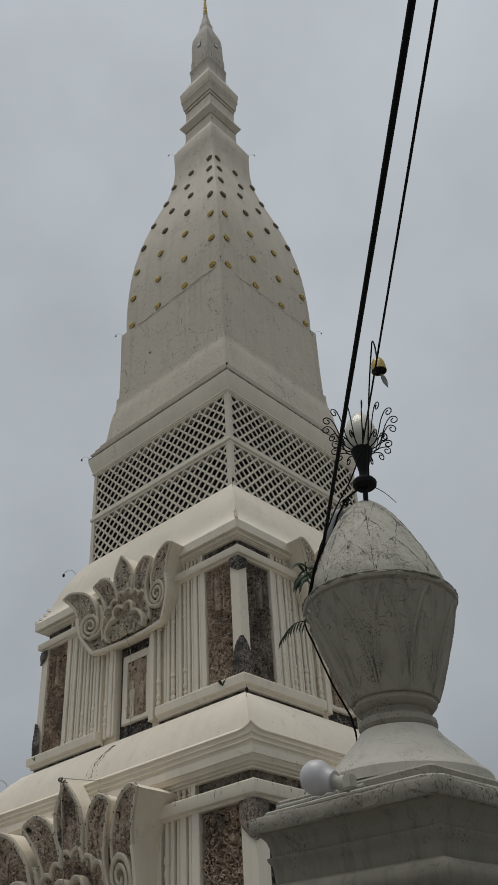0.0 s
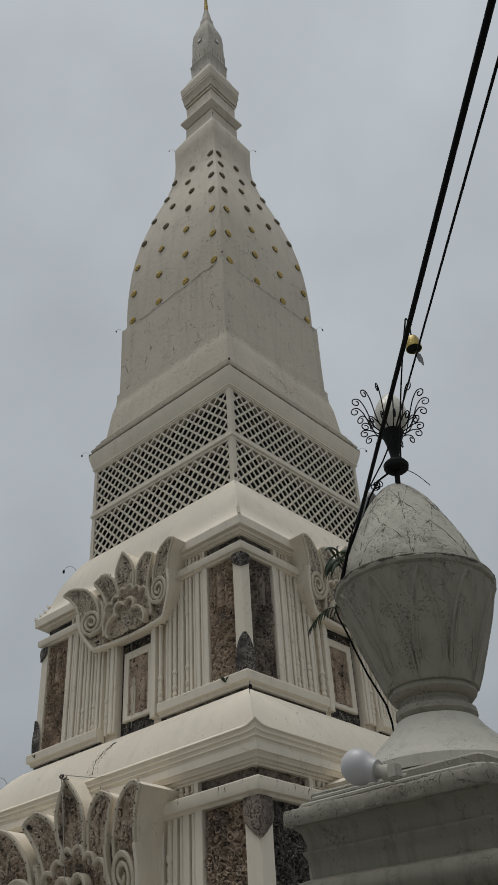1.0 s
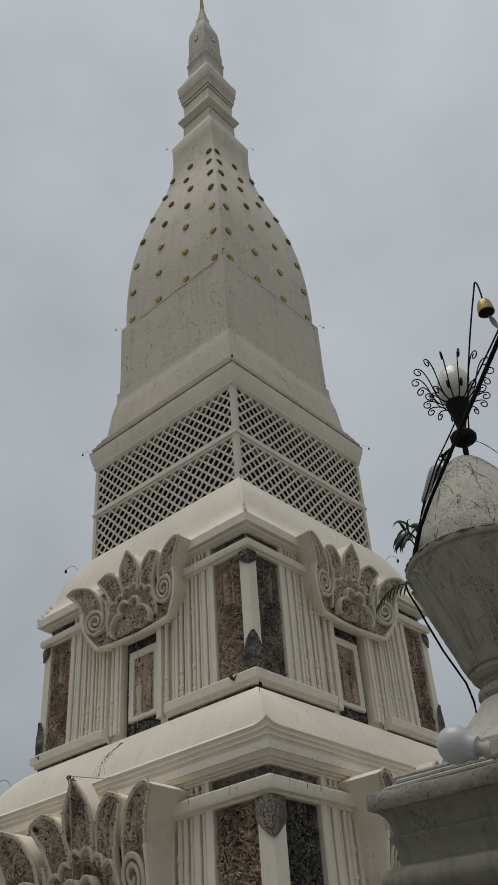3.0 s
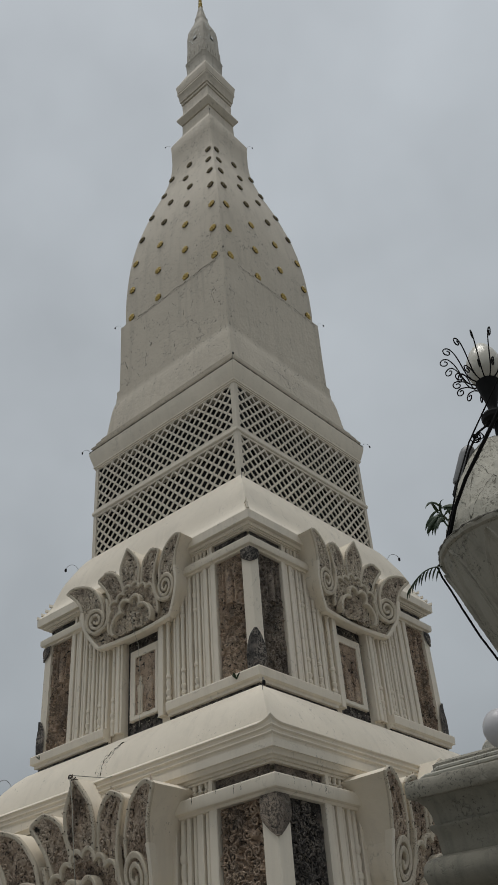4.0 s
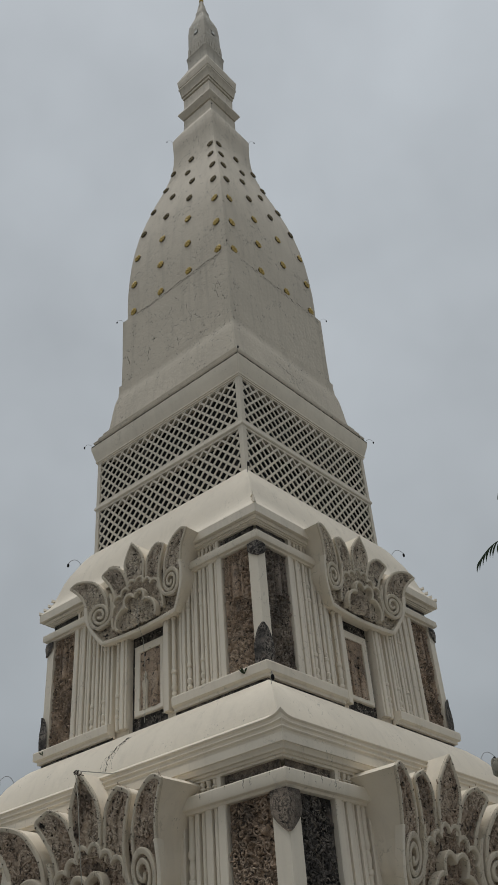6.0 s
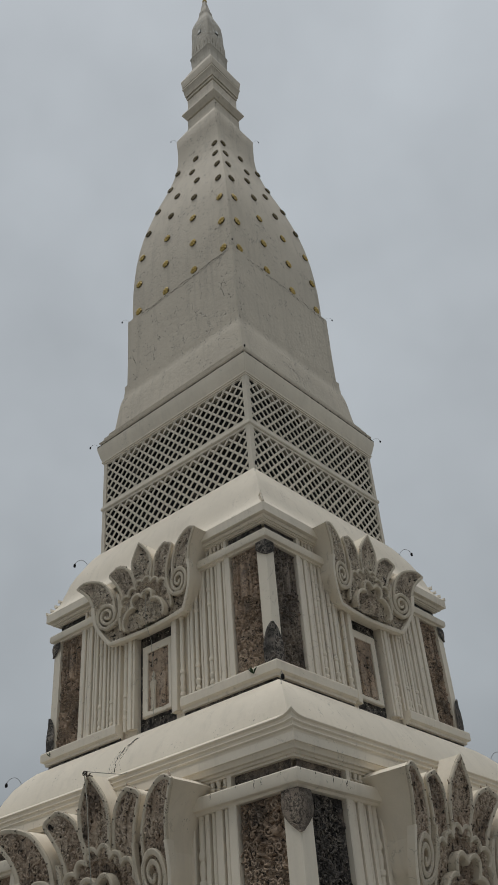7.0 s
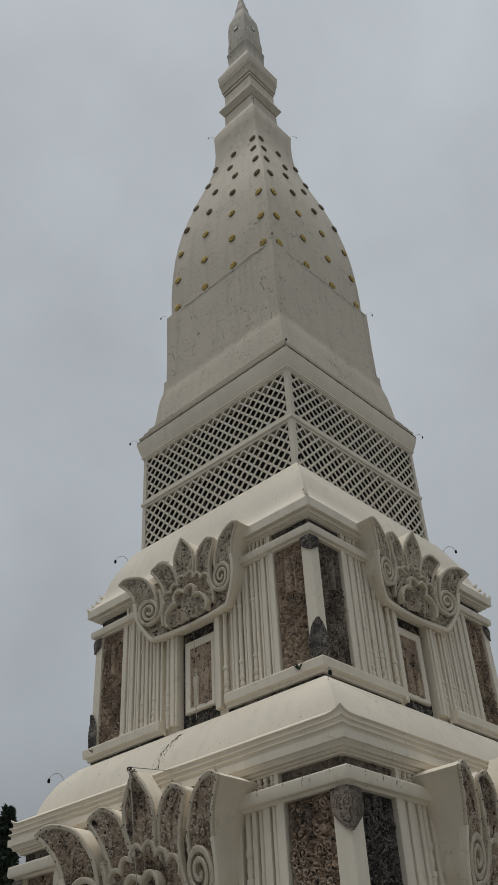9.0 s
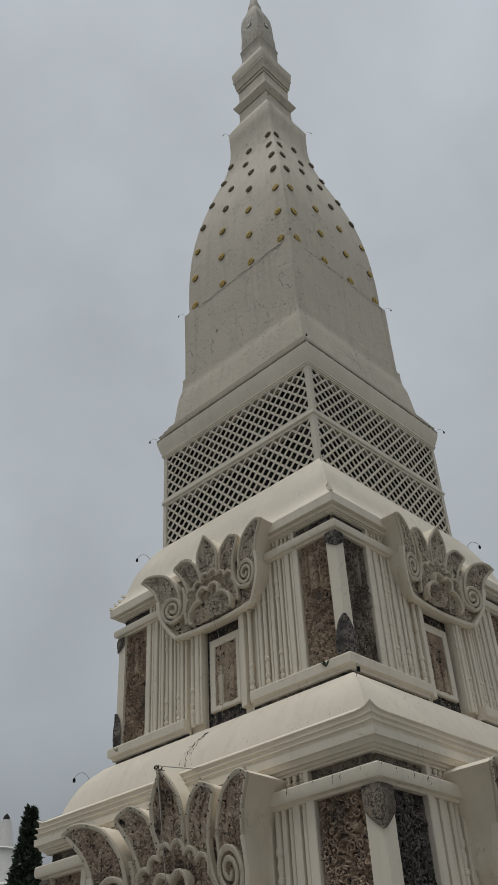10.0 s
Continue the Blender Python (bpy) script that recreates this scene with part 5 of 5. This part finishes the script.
def hanging_bell():
    t = thing("hanging_bell", (-1.535, 2.455, 3.42), "small yellow bell with leaf clapper hung from a bent black rod", "bell")
    o = Vector((-1.535, 2.455, 3.42))
    tip = Vector((-1.243, 2.201, 3.838)) - o
    bell = Vector((-1.230, 2.188, 3.704)) - o
    bm = bmesh.new()
    pts = bezier((0.02, 0, 0), (0.05, -0.02, 0.16), tip + Vector((-0.10, 0.08, -0.12)), tip + Vector((-0.006, 0, -0.01)), 14)
    pts += bezier(tip + Vector((-0.006, 0, -0.01)), tip + Vector((-0.002, 0, 0.016)), tip + Vector((0.014, -0.008, 0.016)), bell + Vector((0, 0, 0.028)), 8)[1:]
    tube(bm, pts, 0.0030, 6)
    part("rod", bm, IRON, t, "bent black rod")
    bm = bmesh.new()
    lathe(bm, [(0.003, 0.034), (0.010, 0.032), (0.019, 0.025), (0.025, 0.010), (0.0275, -0.010), (0.0285, -0.026), (0.0265, -0.026), (0.024, 0.0), (0.004, 0.018)], 24, bell)
    part("bell_body", bm, BRASS, t, "yellow bell with dark mouth")
    # black disc set in the mouth in place of the shade inside
    bm = bmesh.new()
    lathe(bm, [(0.0262, -0.022), (0.02, -0.019), (0.0, -0.018)], 20, bell)
    part("bell_mouth", bm, IRON, t, "black disc across the bell's mouth for its inner shade")
    bm = bmesh.new()
    tube(bm, [bell + Vector((0, 0, -0.01)), bell + Vector((0.003, 0, -0.045))], 0.0016, 5)
    part("clapper_wire", bm, IRON, t)
    bm = bmesh.new()
    a = bell + Vector((0.003, 0, -0.04))
    outline = [(0, 0), (0.010, -0.022), (0.010, -0.045), (0.0, -0.078), (-0.008, -0.045), (-0.006, -0.02)]
    tilt = pose(*a, 0, -14, 20)
    loft(bm, [[tilt @ Vector((x, y, z)) for x, z in outline] for y in (-0.001, 0.001)])
    part("leaf_plate", bm, GREYPLASTIC, t, "pale metal leaf plate")


hanging_bell()


def spotlight():
    t = thing("flood_lamp", (-1.685, 2.425, 3.285), "grey cylindrical lamp fixed beside the urn dome", "lamp")
    bm = bmesh.new()
    m = pose(0, 0, 0, -8, 22, 0)
    lathe(bm, [(0.004, 0.098), (0.016, 0.095), (0.026, 0.08), (0.029, 0.06), (0.029, -0.05), (0.026, -0.055), (0.018, -0.058)], 18)
    bmesh.ops.transform(bm, matrix=m, verts=bm.verts[:])
    part("housing", bm, GREYPLASTIC, t, "grey plastic housing")
    bm = bmesh.new()
    lathe(bm, [(0.020, -0.055), (0.020, -0.10), (0.016, -0.105), (0.0, -0.105)], 14)
    bmesh.ops.transform(bm, matrix=m, verts=bm.verts[:])
    part("socket", bm, IRON, t, "black socket")
    bm = bmesh.new()
    tube(bm, [(0.0, 0, 0.0), (0.05, 0.02, -0.02), (0.075, 0.03, -0.06)], 0.009, 6)
    part("bracket", bm, GREYPLASTIC, t)


spotlight()


def light_bulb():
    t = thing("light_bulb", (-1.596, 2.058, 2.290), "large white unlit bulb in a pipe-mounted socket", "light bulb")
    m = pose(0, 0, 0, 0, 0, 0) @ Euler((0, radians(111), radians(8))).to_matrix().to_4x4()

    def turned(name, prof, mat, label):
        bm = bmesh.new()
        lathe(bm, prof, 28)
        bmesh.ops.transform(bm, matrix=m, verts=bm.verts[:])
        part(name, bm, mat, t, label)
    turned("glass", [(0.006, -0.0488)] + [(0.049 * math.sin(a), -0.049 * math.cos(a)) for a in np.linspace(0.25, 2.35, 16)] + [(0.032, 0.046), (0.029, 0.058), (0.0, 0.061)], BULB, "milky white bulb")
    turned("socket", [(0.020, 0.058), (0.017, 0.064), (0.016, 0.078), (0.021, 0.080), (0.021, 0.108), (0.0, 0.109)], PVC, "white plastic socket")
    bm = bmesh.new()
    box(bm, 0.096, 0.128, -0.012, 0.018, -0.056, -0.018)
    bmesh.ops.bevel(bm, geom=bm.edges[:], offset=0.004, segments=2, affect="EDGES")
    part("junction_box", bm, PVC, t, "white junction box")


light_bulb()


def conduit():
    t = thing("conduit_pipe", (PX, PY, 2.245), "dirty white plastic pipe run along the post's cap", "pipe")
    t.matrix_basis = LEAN @ pose(0, 0, 2.245)
    bm = bmesh.new()
    tube(bm, [(-0.341, -0.19, 0.006), (-0.341, -0.32, 0.006), (-0.31, -0.341, 0.006), (0.0, -0.342, 0.009), (0.30, -0.341, 0.006), (0.341, -0.30, 0.006), (0.342, 0.0, 0.006), (0.341, 0.30, 0.006)], 0.0075, 8)
    part("pipe", bm, PVC, t)
    bm = bmesh.new()
    tube(bm, [(-0.321, -0.15, 0.024), (-0.321, -0.29, 0.024), (-0.28, -0.322, 0.024), (0.08, -0.323, 0.026)], 0.0075, 8)
    part("pipe", bm, PVC, t)


conduit()


def cables():
    def cable(name, pts, r, label):
        cu = bmesh.new()
        tube(cu, pts, r, 8)
        ob = new(name, mesh_of(name, cu, RUBBER, 60))
        tagged(ob, label, "cable")
    a, d = Vector((-1.667, 2.332, 3.141)), Vector((0.6531, -0.7457, -0.1317))
    pts = [Vector((-1.752, 2.305, 2.978)), Vector((-1.72, 2.283, 2.998)), Vector((-1.67, 2.252, 3.055))] + [a + d * q + Vector((-0.851, -0.525, 0)) * 0.018 * max(0, 1 - q / 2.2) for q in np.linspace(0.12, 6.0, 40)]
    cable("power_cable", pts, 0.0060, "thick black overhead cable tied to the urn")
    a, d = Vector((-1.466, 2.351, 3.498)), Vector((0.5869, -0.7560, -0.2898))
    pts = [Vector((-1.762, 2.312, 2.978)), Vector((-1.715, 2.283, 3.03)), Vector((-1.66, 2.29, 3.16)), Vector((-1.61, 2.35, 3.33)), Vector((-1.545, 2.38, 3.44))] + [a + d * q for q in np.linspace(0.05, 6.0, 40)]
    cable("thin_cable", pts, 0.0029, "thin black overhead cable beside the lamp")
    # lead down the side of the urn
    side = Vector((-0.936, -0.352, 0))
    c = Vector((UX, UY, 0))
    pts = [c + side * r + Vector((0, 0, z)) for r, z in ((0.262, 2.985), (0.290, 2.965), (0.282, 2.925), (0.262, 2.87), (0.240, 2.80), (0.206, 2.70), (0.176, 2.63), (0.157, 2.585), (0.146, 2.525), (0.146, 2.48), (0.175, 2.442), (0.198, 2.41))]
    cable("lead_cable", pts, 0.0036, "black lead running down the urn")
    # knot of leads under the lamp
    pts = [Vector((-1.70, 2.39, 3.20)), Vector((-1.64, 2.40, 3.33)), Vector((-1.60, 2.42, 3.40)), Vector((-1.57, 2.44, 3.425)), Vector((-1.55, 2.45, 3.44))]
    cable("lamp_lead", pts, 0.004, "thin black lead to the crown lamp")
    pts = bezier((-1.56, 2.45, 3.43), (-1.51, 2.46, 3.45), (-1.47, 2.47, 3.40), (-1.43, 2.49, 3.33), 12)
    cable("loose_wire", pts, 0.0014, "thin loose wire over the urn dome")


cables()


# ---- small plants rooted in the urn's rim ----
def fronds():
    def blade(bm, root, way, length, width, droop):
        pts = []
        p, d = Vector(root), Vector(way).normalized()
        n = 7
        for i in range(n + 1):
            pts.append(p.copy())
            p = p + d * (length / n)
            d = (d + Vector((0, 0, -droop / n))).normalized()
        rows = []
        for i, q in enumerate(pts):
            w = width * math.sin(math.pi * min(0.97, 0.12 + 0.88 * i / n)) / 2
            t = (pts[min(n, i + 1)] - pts[max(0, i - 1)]).normalized()
            s = t.cross(Vector((0.52, -0.85, 0.1))).normalized()
            up = s.cross(t)
            rows.append([q + s * w, q + up * w * 0.25, q - s * w, q - up * 0.0006])
        loft(bm, rows)
    spot = Vector((-1.752, 2.316, 3.070))
    t = thing("weed_plant", spot, "small dark green leafy weed growing on the urn rim", "plant")
    for i in range(22):
        bm = bmesh.new()
        a = random.uniform(0, math.tau)
        up = random.uniform(-0.1, 1.0)
        blade(bm, (random.uniform(-0.015, 0.015), random.uniform(-0.01, 0.01), random.uniform(0.0, 0.05)), (math.cos(a) - 0.25, math.sin(a) * 0.6 - 0.1, up), random.uniform(0.06, 0.11), random.uniform(0.009, 0.015), random.uniform(1.6, 3.2))
        part("leaf", bm, LEAFGREEN, t, "", None, 60)
    bm = bmesh.new()
    tube(bm, [(0.03, 0.03, -0.085), (0.0, 0, 0.0), (0.0, 0, 0.05)], 0.003, 5)
    part("stem", bm, LEAFGREEN, t)
    spot = Vector((-1.80, 2.375, 2.932))
    t = thing("fern_frond", spot, "drooping dark green fern frond rooted in the urn", "plant")
    rib = bezier((0.02, 0.02, 0.0), (-0.05, 0.0, 0.04), (-0.10, 0.015, 0.045), (-0.165, 0.03, 0.005), 12)
    bm = bmesh.new()
    tube(bm, rib, 0.0022, 5)
    part("rib", bm, LEAFGREEN, t)
    for i in range(3, 13):
        bm = bmesh.new()
        blade(bm, rib[i], (-0.55, 0.05, -0.35), 0.045 + 0.02 * random.random(), 0.006, 1.8)
        part("leaflet", bm, LEAFGREEN, t, "", None, 60)


fronds()


# ---- beyond: a cypress and a far white stupa ----
def cypress():
    base = Vector((-24.6, 14.75, 0))
    t = thing("cypress_tree", base, "tall narrow dark green columnar tree beyond the pagoda", "tree")
    bm = bmesh.new()
    tube(bm, [(0, 0, 0), (0.03, 0, 3), (0, 0.03, 8.0)], 0.1, 8, False, [0.14, 0.10, 0.02])
    part("trunk", bm, BARK, t)
    bm = bmesh.new()
    rnd = random.Random(7)
    for i in range(9000):
        z = 0.6 + 7.9 * rnd.random()
        q = (z - 0.6) / 7.9
        R = 0.60 * (1 - q ** 5) * (0.85 + 0.15 * math.sin(q * 11 + 1)) + 0.03
        a = rnd.uniform(0, math.tau)
        r = R * math.sqrt(rnd.random()) * (1 + 0.25 * noise.noise(Vector((math.cos(a) * 1.5, math.sin(a) * 1.5, z * 1.6))))
        p = Vector((r * math.cos(a), r * math.sin(a), z))
        d = Vector((math.cos(a) * 0.4 + rnd.uniform(-.4, .4), math.sin(a) * 0.4 + rnd.uniform(-.4, .4), rnd.uniform(-0.4, 1))).normalized()
        s = d.cross(Vector((rnd.uniform(-1, 1), rnd.uniform(-1, 1), 0.2))).normalized()
        l, w = rnd.uniform(0.12, 0.26), rnd.uniform(0.03, 0.06)
        v = [bm.verts.new(x) for x in (p, p + d * l * 0.5 + s * w, p + d * l, p + d * l * 0.5 - s * w)]
        bm.faces.new((v[0], v[1], v[2]))
        bm.faces.new((v[0], v[2], v[3]))
    me = bpy.data.meshes.new("crown")
    bm.to_mesh(me)
    bm.free()
    me.materials.append(CYPRESS)
    part("crown", me, None, t, "dense dark narrow foliage")


cypress()


def far_stupa():
    t = thing("small_stupa", (-33.95, 19.65, 0), "small plain white stupa standing beyond the tree", "stupa")
    prof = [(1.5, 0), (1.5, 6.6), (1.3, 6.75), (1.35, 7.3), (1.15, 7.4), (1.18, 7.8), (0.95, 7.9), (0.98, 8.3), (0.75, 8.4), (0.55, 9.0), (0.42, 9.6), (0.50, 9.66), (0.42, 9.72), (0.30, 10.2), (0.20, 10.75)]
    bm = bmesh.new()
    lathe(bm, prof[:9], 16)
    part("base", bm, FARWHITE, t)
    bm = bmesh.new()
    lathe(bm, prof[8:], 16)
    part("bell", bm, FARWHITE, t)
    bm = bmesh.new()
    lathe(bm, [(0.15, 10.74), (0.12, 10.88), (0.03, 11.0)], 10)
    part("finial", bm, INNER, t, "dark short finial")


far_stupa()


# ---- weeds on the pagoda's ledges ----
def ledge_weed(at, n, size, seed):
    t = thing("ledge_weed", at, "tiny green weed rooted in a pagoda ledge", "plant", "weeds on the pagoda")
    rnd = random.Random(seed)
    for i in range(n):
        bm = bmesh.new()
        a = rnd.uniform(0, math.tau)
        d = Vector((math.cos(a) * 0.7, math.sin(a) * 0.7 - 0.3, rnd.uniform(0.2, 1.0))).normalized() * size * rnd.uniform(0.6, 1.0)
        sd = d.cross(Vector((0.6, -0.7, 0.2))).normalized() * size * 0.10
        loft(bm, [[Vector((0, 0, 0)) + sd * 0.4, Vector((0, 0.002, 0)), -sd * 0.4], [d * 0.55 + sd, d * 0.55 + Vector((0, 0.002, 0)), d * 0.55 - sd], [d + sd * 0.1, d + Vector((0, 0.001, 0)), d - sd * 0.1]])
        part("leaf", bm, LEAFGREEN, t, "", None, 60)


ledge_weed((AXIS[0] + 2.42, AXIS[1] - 2.895, 6.74), 12, 0.14, 3)
ledge_weed((AXIS[0] - 2.60, AXIS[1] - 2.895, 6.73), 8, 0.10, 4)


def earth_wire():
    ob_at = Vector((AXIS[0], AXIS[1], 0))
    bm = bmesh.new()
    tube(bm, [(0.10, -3.02, 9.05), (0.10, -3.03, 8.40), (0.095, -2.88, 8.10), (0.09, -2.80, 7.2), (0.09, -2.84, 6.62)], 0.0045, 5)
    ob = new("earth_wire", mesh_of("earth_wire", bm, PVC, 60))
    ob.location = ob_at
    tagged(ob, "thin pale wire hanging in front of the upper niche", "wire")
    bm = bmesh.new()
    tube(bm, [(0.05, -4.215, 5.62), (0.16, -4.18, 5.585), (0.40, -3.78, 5.56), (0.62, -3.62, 5.62)], 0.007, 5)
    tube(bm, [(0.05, -4.215, 5.60), (0.12, -4.20, 5.2), (0.12, -4.12, 4.5), (0.10, -3.98, 3.6)], 0.008, 5)
    ob = new("earth_wire", mesh_of("earth_wire", bm, PVC, 60))
    ob.location = ob_at
    tagged(ob, "thin pale wire run over the lower pediment's leaf", "wire")
    bm = bmesh.new()
    rnd = random.Random(9)
    for n in range(5):
        a = Vector((0.02 + 0.04 * n, -4.21, 5.62 - 0.015 * n))
        pts = [a + Vector((rnd.uniform(-0.04, 0.04), rnd.uniform(-0.02, 0.02), rnd.uniform(-0.06, 0.02))) for i in range(5)]
        tube(bm, smooth_line_3d(pts, 16), 0.007, 5)
    ob = new("wire_tangle", mesh_of("wire_tangle", bm, BOLT, 60))
    ob.location = ob_at
    tagged(ob, "rusty tangle of wire on the tip of a carved leaf", "wire")
    bm = bmesh.new()
    pts = [Vector((-1.612 + 0.012 * math.cos(i * 0.7) + 0.0006 * i, 2.405 + 0.008 * math.sin(i * 1.1), 3.372 + 0.014 * math.sin(i * 0.7))) for i in range(40)]
    tube(bm, pts, 0.0022, 5)
    ob = new("wire_coil", mesh_of("wire_coil", bm, RUBBER, 60))
    tagged(ob, "small knotted coil of black wire beside the urn's tip", "wire")


earth_wire()
